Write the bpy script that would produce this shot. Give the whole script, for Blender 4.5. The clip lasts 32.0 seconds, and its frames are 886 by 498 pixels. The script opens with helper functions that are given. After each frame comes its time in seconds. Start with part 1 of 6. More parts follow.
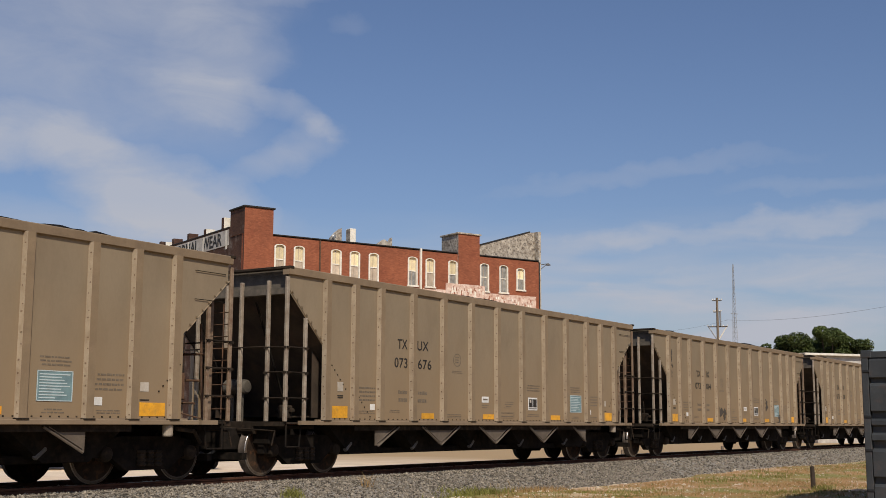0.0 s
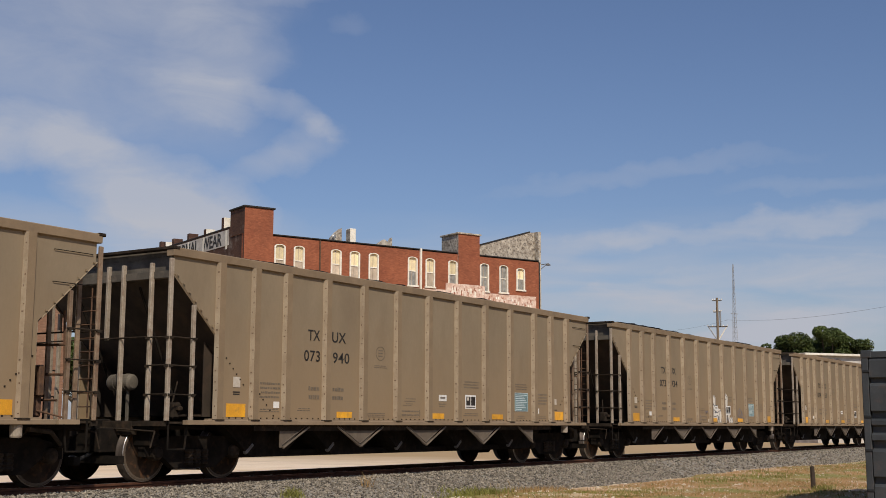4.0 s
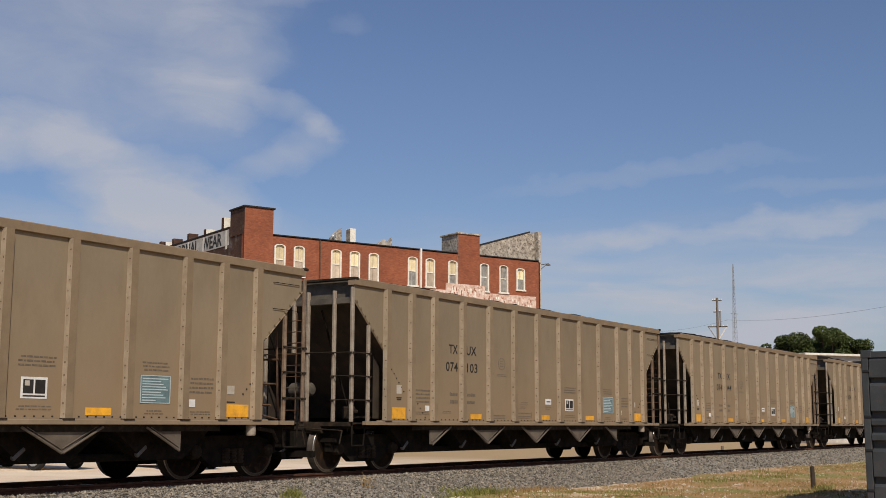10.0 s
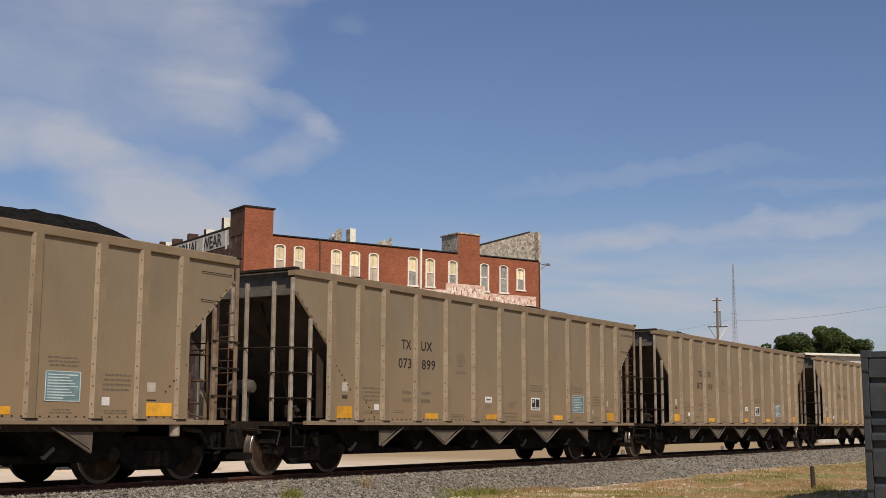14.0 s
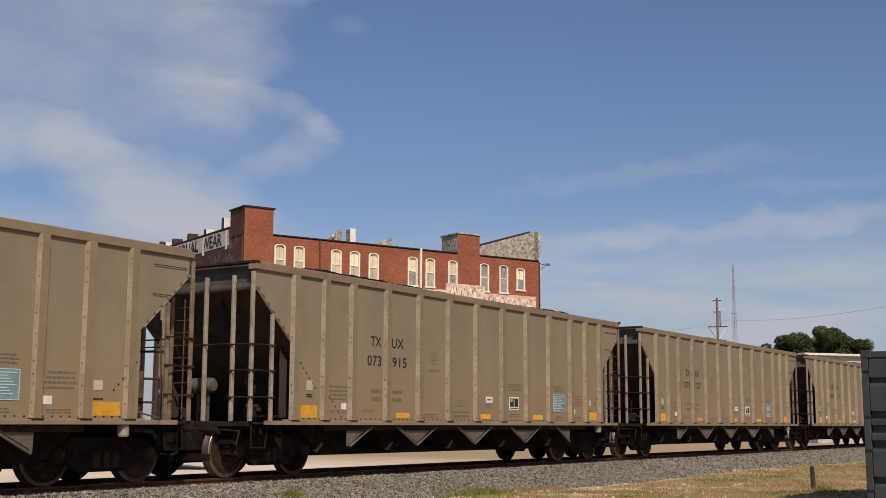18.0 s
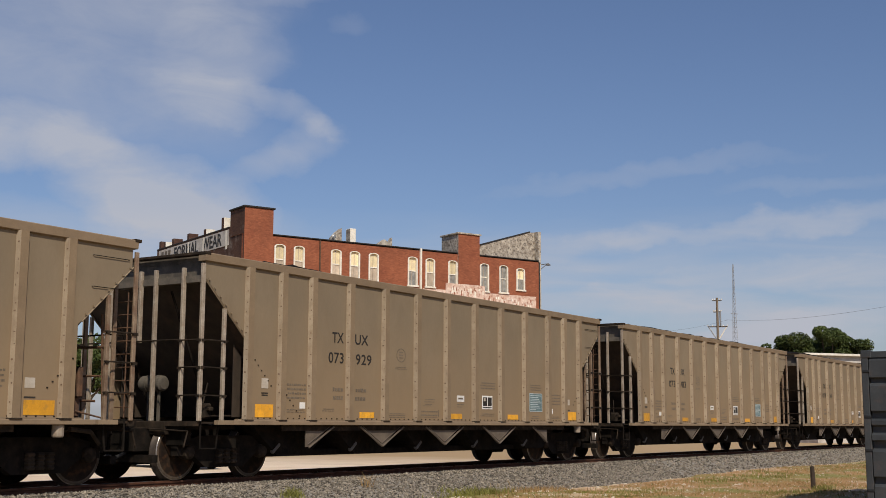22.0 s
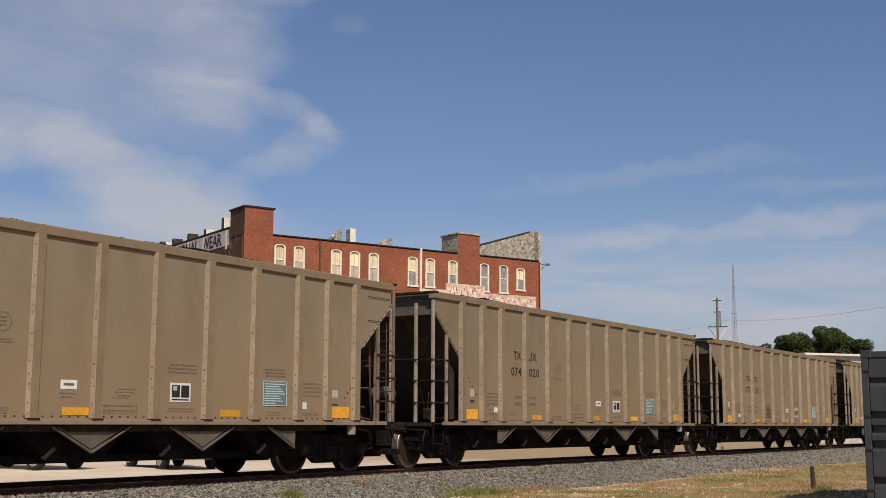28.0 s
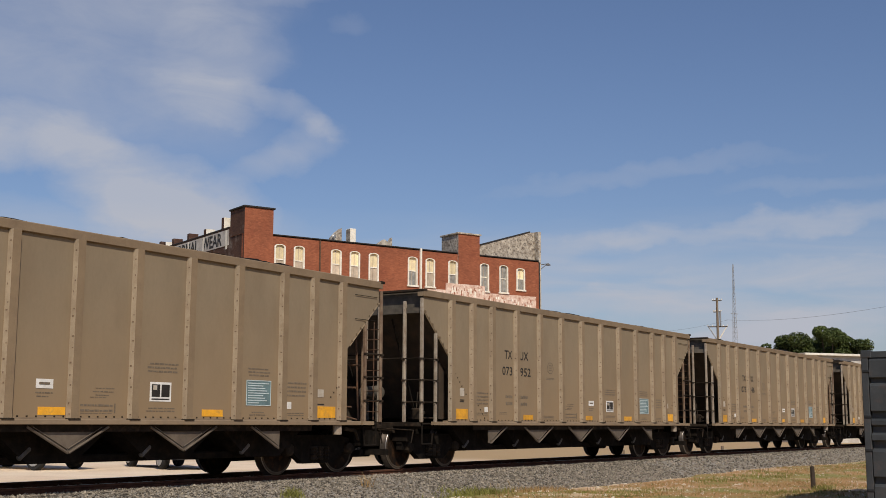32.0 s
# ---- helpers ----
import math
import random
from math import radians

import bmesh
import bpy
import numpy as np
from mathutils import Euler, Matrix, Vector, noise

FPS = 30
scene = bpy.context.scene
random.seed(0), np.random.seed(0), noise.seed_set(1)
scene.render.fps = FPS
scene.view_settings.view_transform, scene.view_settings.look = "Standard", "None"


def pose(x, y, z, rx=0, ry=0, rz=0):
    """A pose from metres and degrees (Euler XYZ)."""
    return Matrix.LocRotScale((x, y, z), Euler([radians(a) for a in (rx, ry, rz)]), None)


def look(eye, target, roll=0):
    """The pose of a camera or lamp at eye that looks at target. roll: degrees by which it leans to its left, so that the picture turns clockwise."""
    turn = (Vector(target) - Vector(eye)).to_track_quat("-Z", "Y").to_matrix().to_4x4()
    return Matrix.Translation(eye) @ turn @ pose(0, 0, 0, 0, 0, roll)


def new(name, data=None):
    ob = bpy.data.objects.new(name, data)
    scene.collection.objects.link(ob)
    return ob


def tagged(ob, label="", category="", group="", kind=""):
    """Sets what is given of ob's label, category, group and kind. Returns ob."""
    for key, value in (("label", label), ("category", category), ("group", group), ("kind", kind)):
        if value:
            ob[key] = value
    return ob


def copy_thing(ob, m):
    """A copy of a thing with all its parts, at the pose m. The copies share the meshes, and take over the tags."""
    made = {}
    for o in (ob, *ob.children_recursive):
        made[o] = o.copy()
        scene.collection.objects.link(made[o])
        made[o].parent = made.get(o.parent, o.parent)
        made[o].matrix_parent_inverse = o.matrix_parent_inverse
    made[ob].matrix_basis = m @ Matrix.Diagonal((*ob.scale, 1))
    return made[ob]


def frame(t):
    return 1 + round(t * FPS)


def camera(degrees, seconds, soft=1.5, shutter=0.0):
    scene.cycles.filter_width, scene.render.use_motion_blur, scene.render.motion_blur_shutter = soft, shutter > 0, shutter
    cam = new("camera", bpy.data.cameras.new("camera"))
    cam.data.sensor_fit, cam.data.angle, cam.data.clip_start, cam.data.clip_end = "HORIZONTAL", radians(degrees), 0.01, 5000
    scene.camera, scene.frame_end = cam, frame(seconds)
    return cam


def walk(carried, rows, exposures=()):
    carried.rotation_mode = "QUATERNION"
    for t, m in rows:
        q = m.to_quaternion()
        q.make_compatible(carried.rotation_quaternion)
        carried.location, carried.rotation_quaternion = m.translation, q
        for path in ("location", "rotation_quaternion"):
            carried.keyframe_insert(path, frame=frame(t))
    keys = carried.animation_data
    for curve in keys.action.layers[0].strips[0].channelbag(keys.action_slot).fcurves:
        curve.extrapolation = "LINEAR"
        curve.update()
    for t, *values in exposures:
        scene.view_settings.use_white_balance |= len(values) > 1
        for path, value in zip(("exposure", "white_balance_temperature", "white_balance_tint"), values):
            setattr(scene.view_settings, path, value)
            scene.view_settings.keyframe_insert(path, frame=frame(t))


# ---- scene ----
EYE = Vector((0.0, 0.0, 0.93))
YAW, PITCH = radians(57.12), radians(8.276)
AIM = EYE + Vector((math.sin(YAW) * math.cos(PITCH), math.cos(YAW) * math.cos(PITCH), math.sin(PITCH))) * 100
cam = camera(40.45, 32.0, soft=0.75)
walk(cam, [(0, look(EYE, AIM, 0.204)), (32, look(EYE, AIM, 0.204))])

# ---- sky, sun, exposure ----
SUN_AZ, SUN_EL = 221.0, 43.0          # compass heading from +Y through +X, height
scene.view_settings.exposure = -0.24


def build_world():
    w = bpy.data.worlds.new("sky")
    scene.world = w
    w.use_nodes = True
    nt = w.node_tree
    nt.nodes.clear()
    N, Lk = nt.nodes.new, nt.links.new
    out, bg = N("ShaderNodeOutputWorld"), N("ShaderNodeBackground")
    bg.inputs[1].default_value = 0.108
    sky = N("ShaderNodeTexSky")
    sky.sky_type = "NISHITA"
    sky.sun_disc = False
    sky.sun_elevation, sky.sun_rotation = radians(SUN_EL), radians(SUN_AZ)
    sky.air_density, sky.dust_density, sky.ozone_density = 1.0, 1.1, 2.4
    tc = N("ShaderNodeTexCoord")

    def mth(op, a, b=None, clamp=False):
        n = N("ShaderNodeMath")
        n.operation, n.use_clamp = op, clamp
        for i, v in enumerate((a, b)):
            if v is None:
                continue
            if isinstance(v, (int, float)):
                n.inputs[i].default_value = v
            else:
                Lk(v, n.inputs[i])
        return n.outputs[0]

    # angles of the view: azimuth from the first heading, and height
    sep = N("ShaderNodeSeparateXYZ")
    Lk(tc.outputs["Generated"], sep.inputs[0])
    az = mth("SUBTRACT", mth("ARCTAN2", sep.outputs[0], sep.outputs[1]), YAW)
    el = mth("ARCSINE", sep.outputs[2])
    comb = N("ShaderNodeCombineXYZ")
    Lk(az, comb.inputs[0])
    Lk(el, comb.inputs[1])

    def nz(scale, detail, sx, sy, off, rough=0.55, dist=0.0):
        m = N("ShaderNodeMapping")
        m.inputs["Scale"].default_value = (sx, sy, 1)
        m.inputs["Location"].default_value = off
        Lk(comb.outputs[0], m.inputs[0])
        n = N("ShaderNodeTexNoise")
        n.inputs["Scale"].default_value, n.inputs["Detail"].default_value = scale, detail
        n.inputs["Roughness"].default_value, n.inputs["Distortion"].default_value = rough, dist
        Lk(m.outputs[0], n.inputs["Vector"])
        return n.outputs["Fac"]

    def blob(a, e, ra, re, power, turn=0.0):
        c, s = math.cos(radians(turn)), math.sin(radians(turn))
        u, v = mth("SUBTRACT", az2, a), mth("SUBTRACT", el2, e)
        da = mth("DIVIDE", mth("ADD", mth("MULTIPLY", u, c), mth("MULTIPLY", v, s)), ra)
        de = mth("DIVIDE", mth("SUBTRACT", mth("MULTIPLY", v, c), mth("MULTIPLY", u, s)), re)
        d = mth("ADD", mth("MULTIPLY", da, da), mth("MULTIPLY", de, de))
        return mth("MULTIPLY", mth("SUBTRACT", 1.0, d, True), power)

    warp_a = mth("MULTIPLY", mth("SUBTRACT", nz(14, 6, 1, 1.5, (3, 1, 0)), 0.5), 0.06)
    warp_e = mth("MULTIPLY", mth("SUBTRACT", nz(14, 6, 1, 1.5, (7, 5, 2)), 0.5), 0.05)
    az2, el2 = mth("ADD", az, warp_a), mth("ADD", el, warp_e)
    total = None
    for b in CLOUDS:
        v = blob(*b)
        total = v if total is None else mth("ADD", total, v)
    soft = nz(9, 7, 1, 2.6, (0.4, 2.2, 0), 0.62, 0.5)
    cum = mth("MULTIPLY", total, mth("ADD", mth("MULTIPLY", soft, 1.5), 0.2), True)
    # thin streaks nearer the horizon
    st = nz(6, 6, 1.0, 6.0, (1.7, 0.6, 0), 0.55, 0.6)
    st = mth("MULTIPLY", mth("SUBTRACT", st, 0.36), 2.6, True)
    low = mth("MULTIPLY", mth("SUBTRACT", 0.178, el), 16.0, True)
    wisp = mth("MULTIPLY", low, mth("ADD", mth("MULTIPLY", st, 0.75), 0.16))
    cover = mth("ADD", mth("MULTIPLY", cum, 0.85), wisp, True)
    mix = N("ShaderNodeMix")
    mix.data_type = "RGBA"
    Lk(cover, mix.inputs["Factor"])
    tint = N("ShaderNodeMix")
    tint.data_type, tint.blend_type = "RGBA", "MULTIPLY"
    tint.inputs["Factor"].default_value = 1.0
    tint.inputs["B"].default_value = SKY_TINT
    Lk(sky.outputs[0], tint.inputs["A"])
    Lk(tint.outputs["Result"], mix.inputs["A"])
    mix.inputs["B"].default_value = (5.0, 5.2, 5.9, 1)
    Lk(mix.outputs["Result"], bg.inputs[0])
    Lk(bg.outputs[0], out.inputs[0])


SKY_TINT = (0.80, 0.81, 0.93, 1)   # the camera renders blue sky a little violet
# cloud banks: azimuth and height of the centre, half sizes, density (radians)
CLOUDS = [(-0.29, 0.31, 0.17, 0.10, 0.40), (-0.42, 0.28, 0.16, 0.10, 0.26), (-0.19, 0.305, 0.06, 0.05, 0.30), (-0.22, 0.35, 0.12, 0.05, 0.26), (-0.13, 0.352, 0.05, 0.012, 0.26), (-0.21, 0.268, 0.07, 0.03, 0.26, -8),
          (-0.125, 0.2535, 0.050, 0.014, 0.42, -16), (-0.1345, 0.219, 0.066, 0.019, 0.50, 27), (-0.100, 0.243, 0.018, 0.012, 0.26), (-0.19, 0.262, 0.05, 0.022, 0.30, -10), (-0.23, 0.235, 0.10, 0.04, 0.20),
          (-0.37, 0.222, 0.11, 0.030, 0.66), (-0.285, 0.206, 0.06, 0.028, 0.40, -20), (-0.25, 0.188, 0.085, 0.034, 0.76, -12), (-0.215, 0.165, 0.08, 0.036, 0.70), (-0.34, 0.15, 0.12, 0.03, 0.25), (-0.17, 0.15, 0.06, 0.03, 0.30),
          (-0.083, 0.329, 0.018, 0.010, 0.11),
          (0.17, 0.204, 0.15, 0.009, 0.22, 6), (0.31, 0.19, 0.09, 0.008, 0.22), (0.22, 0.158, 0.19, 0.012, 0.36, 2), (0.33, 0.163, 0.13, 0.011, 0.26), (0.12, 0.146, 0.09, 0.012, 0.30, 8),
          (0.27, 0.118, 0.17, 0.012, 0.36, 4), (0.15, 0.10, 0.14, 0.012, 0.30), (0.30, 0.080, 0.14, 0.014, 0.38, 5), (0.20, 0.062, 0.2, 0.014, 0.30), (0.0, 0.12, 0.1, 0.014, 0.18)]
build_world()
sun = new("sun", bpy.data.lights.new("sun", "SUN"))
sun.data.energy, sun.data.angle, sun.data.color = 4.0, radians(0.53), (1.0, 0.89, 0.73)
_d = Vector((math.sin(radians(SUN_AZ)) * math.cos(radians(SUN_EL)), math.cos(radians(SUN_AZ)) * math.cos(radians(SUN_EL)), math.sin(radians(SUN_EL))))
sun.matrix_world = look(_d * 200, (0, 0, 0))


# ---- materials ----
def mat(name, col, col2=None, rough=0.7, metal=0.0, scale=3.0, fine=40.0, bump=0.15, spec=0.3, rand=0.08, col3=None, amount3=0.0, stretch=(1, 1, 1), grain=0.18):
    """Two-tone procedural surface: large mottling, fine grain, a little change from object to object."""
    m = bpy.data.materials.new(name)
    m.use_nodes = True
    nt = m.node_tree
    b = nt.nodes["Principled BSDF"]
    N, Lk = nt.nodes.new, nt.links.new
    tc, mp = N("ShaderNodeTexCoord"), N("ShaderNodeMapping")
    mp.inputs["Scale"].default_value = stretch
    oi = N("ShaderNodeObjectInfo")
    sh = N("ShaderNodeVectorMath")
    sh.operation = "MULTIPLY_ADD"
    Lk(oi.outputs["Random"], sh.inputs[0])
    sh.inputs[1].default_value = (31.0, 17.0, 23.0)
    Lk(tc.outputs["Object"], sh.inputs[2])
    Lk(sh.outputs[0], mp.inputs[0])
    n1, n2 = N("ShaderNodeTexNoise"), N("ShaderNodeTexNoise")
    for n, s, d in ((n1, scale, 5), (n2, fine, 3)):
        n.inputs["Scale"].default_value, n.inputs["Detail"].default_value = s, d
        n.inputs["Roughness"].default_value = 0.6
        Lk(mp.outputs[0], n.inputs["Vector"])
    r = N("ShaderNodeValToRGB")
    c2 = col2 or tuple(v * 0.75 for v in col)
    r.color_ramp.elements[0].position, r.color_ramp.elements[1].position = 0.35, 0.66
    r.color_ramp.elements[0].color, r.color_ramp.elements[1].color = (*c2, 1), (*col, 1)
    Lk(n1.outputs["Fac"], r.inputs[0])
    last = r.outputs[0]
    if col3:
        r3 = N("ShaderNodeValToRGB")
        r3.color_ramp.elements[0].position, r3.color_ramp.elements[1].position = 0.52, 0.70
        n3 = N("ShaderNodeTexNoise")
        n3.inputs["Scale"].default_value, n3.inputs["Detail"].default_value = scale * 2.3, 6
        Lk(mp.outputs[0], n3.inputs["Vector"])
        Lk(n3.outputs["Fac"], r3.inputs[0])
        ml = N("ShaderNodeMath")
        ml.operation = "MULTIPLY"
        ml.inputs[1].default_value = amount3
        Lk(r3.outputs[0], ml.inputs[0])
        mx3 = N("ShaderNodeMix")
        mx3.data_type = "RGBA"
        Lk(ml.outputs[0], mx3.inputs["Factor"])
        Lk(last, mx3.inputs["A"])
        mx3.inputs["B"].default_value = (*col3, 1)
        last = mx3.outputs["Result"]
    # grain and object tone
    mr = N("ShaderNodeMapRange")
    mr.inputs["To Min"].default_value, mr.inputs["To Max"].default_value = 1 - rand, 1 + rand
    Lk(oi.outputs["Random"], mr.inputs["Value"])
    mg = N("ShaderNodeMapRange")
    mg.inputs["To Min"].default_value, mg.inputs["To Max"].default_value = 1 - grain, 1 + grain
    Lk(n2.outputs["Fac"], mg.inputs["Value"])
    mu = N("ShaderNodeMath")
    mu.operation = "MULTIPLY"
    Lk(mr.outputs[0], mu.inputs[0])
    Lk(mg.outputs[0], mu.inputs[1])
    hs = N("ShaderNodeHueSaturation")
    Lk(mu.outputs[0], hs.inputs["Value"])
    Lk(last, hs.inputs["Color"])
    Lk(hs.outputs[0], b.inputs["Base Color"])
    b.inputs["Roughness"].default_value, b.inputs["Metallic"].default_value = rough, metal
    b.inputs["Specular IOR Level"].default_value = spec
    if bump:
        bp = N("ShaderNodeBump")
        bp.inputs["Strength"].default_value, bp.inputs["Distance"].default_value = bump, 0.02
        Lk(n2.outputs["Fac"], bp.inputs["Height"])
        Lk(bp.outputs[0], b.inputs["Normal"])
    return m


def brick_mat(name, c1, c2, mortar, stain, stain_amount):
    m = mat(name, c1, c2, rough=0.9, scale=0.6, fine=9, bump=0.3, rand=0.02, col3=stain, amount3=stain_amount)
    nt = m.node_tree
    N, Lk = nt.nodes.new, nt.links.new
    b = nt.nodes["Principled BSDF"]
    src = b.inputs["Base Color"].links[0].from_socket
    tc = next(n for n in nt.nodes if n.type == "TEX_COORD")
    sep, cmb = N("ShaderNodeSeparateXYZ"), N("ShaderNodeCombineXYZ")
    Lk(tc.outputs["Object"], sep.inputs[0])
    ad = N("ShaderNodeMath")
    Lk(sep.outputs[0], ad.inputs[0])
    Lk(sep.outputs[1], ad.inputs[1])
    Lk(ad.outputs[0], cmb.inputs[0])
    Lk(sep.outputs[2], cmb.inputs[1])
    br = N("ShaderNodeTexBrick")
    for k, v in (("Scale", 1.0), ("Brick Width", 0.22), ("Row Height", 0.075), ("Mortar Size", 0.008), ("Bias", 0.0)):
        br.inputs[k].default_value = v
    br.inputs["Color1"].default_value, br.inputs["Color2"].default_value = (1, 1, 1, 1), (0.72, 0.7, 0.7, 1)
    br.inputs["Mortar"].default_value = (*mortar, 1)
    Lk(cmb.outputs[0], br.inputs["Vector"])
    mx = N("ShaderNodeMix")
    mx.data_type, mx.blend_type = "RGBA", "MULTIPLY"
    mx.inputs["Factor"].default_value = 1.0
    Lk(src, mx.inputs["A"])
    Lk(br.outputs["Color"], mx.inputs["B"])
    Lk(mx.outputs["Result"], b.inputs["Base Color"])
    return m


M = {}
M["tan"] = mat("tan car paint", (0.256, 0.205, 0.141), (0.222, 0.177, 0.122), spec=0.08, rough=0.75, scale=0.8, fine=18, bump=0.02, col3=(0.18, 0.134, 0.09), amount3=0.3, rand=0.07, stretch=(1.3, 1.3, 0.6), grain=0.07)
def browned(m, low, z0, z1, amount):
    """Browner tone towards the lower part of a car side, with a ragged upper edge."""
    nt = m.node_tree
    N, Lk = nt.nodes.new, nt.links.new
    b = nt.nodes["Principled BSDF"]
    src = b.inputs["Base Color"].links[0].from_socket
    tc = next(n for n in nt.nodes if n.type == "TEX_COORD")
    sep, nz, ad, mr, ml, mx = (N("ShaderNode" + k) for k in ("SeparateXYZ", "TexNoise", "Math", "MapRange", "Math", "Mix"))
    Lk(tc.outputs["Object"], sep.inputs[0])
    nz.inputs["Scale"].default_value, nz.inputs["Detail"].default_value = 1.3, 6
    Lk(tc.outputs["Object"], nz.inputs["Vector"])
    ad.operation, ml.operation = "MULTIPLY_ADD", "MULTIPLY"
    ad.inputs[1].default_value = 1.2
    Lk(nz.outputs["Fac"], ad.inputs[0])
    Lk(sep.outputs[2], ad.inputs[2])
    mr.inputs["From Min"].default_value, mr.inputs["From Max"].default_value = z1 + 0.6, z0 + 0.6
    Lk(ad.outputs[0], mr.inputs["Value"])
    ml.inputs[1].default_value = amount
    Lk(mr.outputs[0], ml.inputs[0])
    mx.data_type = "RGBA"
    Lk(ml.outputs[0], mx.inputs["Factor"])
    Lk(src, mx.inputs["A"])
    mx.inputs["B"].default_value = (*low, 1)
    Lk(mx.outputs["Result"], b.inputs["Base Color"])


browned(M["tan"], (0.285, 0.202, 0.120), 0.9, 3.0, 0.75)
M["chord"] = mat("tan chord paint", (0.285, 0.215, 0.144), (0.232, 0.174, 0.116), grain=0.08, spec=0.1, rough=0.7, scale=2, fine=30, bump=0.08, col3=(0.16, 0.12, 0.09), amount3=0.3, rand=0.05)
M["rib"] = mat("tan rib paint", (0.262, 0.196, 0.126), (0.218, 0.162, 0.104), grain=0.08, spec=0.1, rough=0.6, scale=3, fine=40, bump=0.08, col3=(0.2, 0.14, 0.10), amount3=0.3, rand=0.06)
# paler than the rib: sunlight on the edge faces is put into the colour
M["ribside"] = mat("sunlit pale rib edge", (0.47, 0.39, 0.29), (0.36, 0.29, 0.21), spec=0.1, grain=0.1, rough=0.55, scale=2.5, fine=40, bump=0.05, col3=(0.31, 0.24, 0.17), amount3=0.5, rand=0.08)
M["post"] = mat("worn grey post paint", (0.38, 0.33, 0.265), (0.25, 0.205, 0.16), rough=0.6, scale=5, fine=40, bump=0.1, col3=(0.2, 0.13, 0.09), amount3=0.5)
# grime and dust, both tones darkened further for the shade under the cars
M["shade_grime"] = mat("grimy steel darkened for shade", (0.020, 0.0165, 0.014), (0.009, 0.008, 0.007), rough=0.95, spec=0.06, scale=4, fine=40, bump=0.25, col3=(0.035, 0.024, 0.017), amount3=0.5)
M["under"] = mat("dusty underframe with shade in its tone", (0.040, 0.031, 0.023), (0.018, 0.014, 0.011), rough=0.9, spec=0.1, scale=4, fine=40, bump=0.2, col3=(0.09, 0.058, 0.038), amount3=0.45)
M["slope"] = mat("dark slope sheet", (0.07, 0.052, 0.038), (0.032, 0.025, 0.02), rough=0.8, scale=1.5, fine=30, bump=0.1, col3=(0.10, 0.06, 0.04), amount3=0.5)
M["endplate"] = mat("worn grey end plate", (0.135, 0.120, 0.098), (0.075, 0.066, 0.055), rough=0.75, scale=3, fine=40, bump=0.1, col3=(0.20, 0.165, 0.125), amount3=0.4)
M["vplate"] = mat("hopper plate", (0.16, 0.13, 0.10), (0.10, 0.08, 0.062), rough=0.65, scale=3, fine=30, bump=0.1, col3=(0.12, 0.09, 0.07), amount3=0.5)
M["tread"] = mat("worn wheel steel", (0.085, 0.067, 0.056), (0.045, 0.037, 0.032), rough=0.55, metal=0.5, scale=5, fine=40, bump=0.03)
# rust and dust, with the side frame's shade on the wheel darkening the base
M["wheel"] = mat("dusty rusted wheel plate with shade tone", (0.036, 0.024, 0.016), (0.014, 0.010, 0.008), spec=0.08, rough=0.9, scale=4, fine=30, bump=0.2, rand=0.6, col3=(0.16, 0.07, 0.028), amount3=0.3)
M["rimface"] = mat("dusty wheel rim face", (0.11, 0.085, 0.062), (0.06, 0.045, 0.033), rough=0.6, metal=0.2, scale=5, fine=40, bump=0.03, rand=0.3)
M["postrear"] = mat("dusty brown post paint", (0.26, 0.195, 0.135), (0.15, 0.10, 0.068), rough=0.7, scale=5, fine=40, bump=0.1, col3=(0.16, 0.085, 0.05), amount3=0.6)
M["rim"] = mat("polished wheel rim", (0.46, 0.43, 0.40), (0.30, 0.27, 0.25), rough=0.32, metal=0.95, scale=5, fine=40, bump=0.02)
M["smear"] = mat("dark paint smear", (0.055, 0.046, 0.038), (0.085, 0.07, 0.056), rough=0.7, scale=12, fine=40, bump=0.0)
M["latch"] = mat("dull latch steel", (0.15, 0.145, 0.14), (0.09, 0.085, 0.08), rough=0.7, scale=6, fine=40, bump=0.1)
M["coal"] = mat("coal", (0.022, 0.019, 0.017), (0.008, 0.007, 0.0065), spec=0.05, rough=0.95, scale=8, fine=30, bump=0.9)
M["rust"] = mat("rusty pipe", (0.15, 0.082, 0.048), (0.07, 0.043, 0.03), rough=0.85, scale=8, fine=50, bump=0.2)
M["yellow"] = mat("yellow reflective film", (0.80, 0.40, 0.03), (0.62, 0.30, 0.03), rough=0.4, scale=5, fine=60, bump=0.02, rand=0.2, col3=(0.42, 0.24, 0.06), amount3=0.6)
M["white"] = mat("white label", (0.78, 0.78, 0.76), (0.66, 0.65, 0.62), rough=0.5, scale=9, fine=60, bump=0.02, rand=0.05)
M["greylabel"] = mat("faded label", (0.5, 0.46, 0.4), (0.42, 0.37, 0.3), rough=0.5, scale=9, fine=60, bump=0.02)
M["blue"] = mat("blue sign", (0.19, 0.30, 0.315), (0.14, 0.215, 0.235), rough=0.5, scale=6, fine=60, bump=0.02, rand=0.28)
M["bluebar"] = mat("pale sign lines", (0.56, 0.66, 0.68), rough=0.5, scale=6, fine=60, bump=0.0)
M["ink"] = mat("black lettering", (0.02, 0.018, 0.016), (0.035, 0.03, 0.026), rough=0.6, scale=8, fine=50, bump=0.0)
M["stencil"] = mat("faded stencil", (0.12, 0.095, 0.07), (0.18, 0.145, 0.105), rough=0.6, scale=20, fine=60, bump=0.0)
M["graf"] = mat("graffiti white", (0.72, 0.70, 0.64), (0.6, 0.56, 0.5), rough=0.55, scale=5, fine=30, bump=0.0)
M["grafgrey"] = mat("graffiti grey", (0.13, 0.125, 0.14), (0.09, 0.085, 0.1), rough=0.55, scale=5, fine=30, bump=0.0)
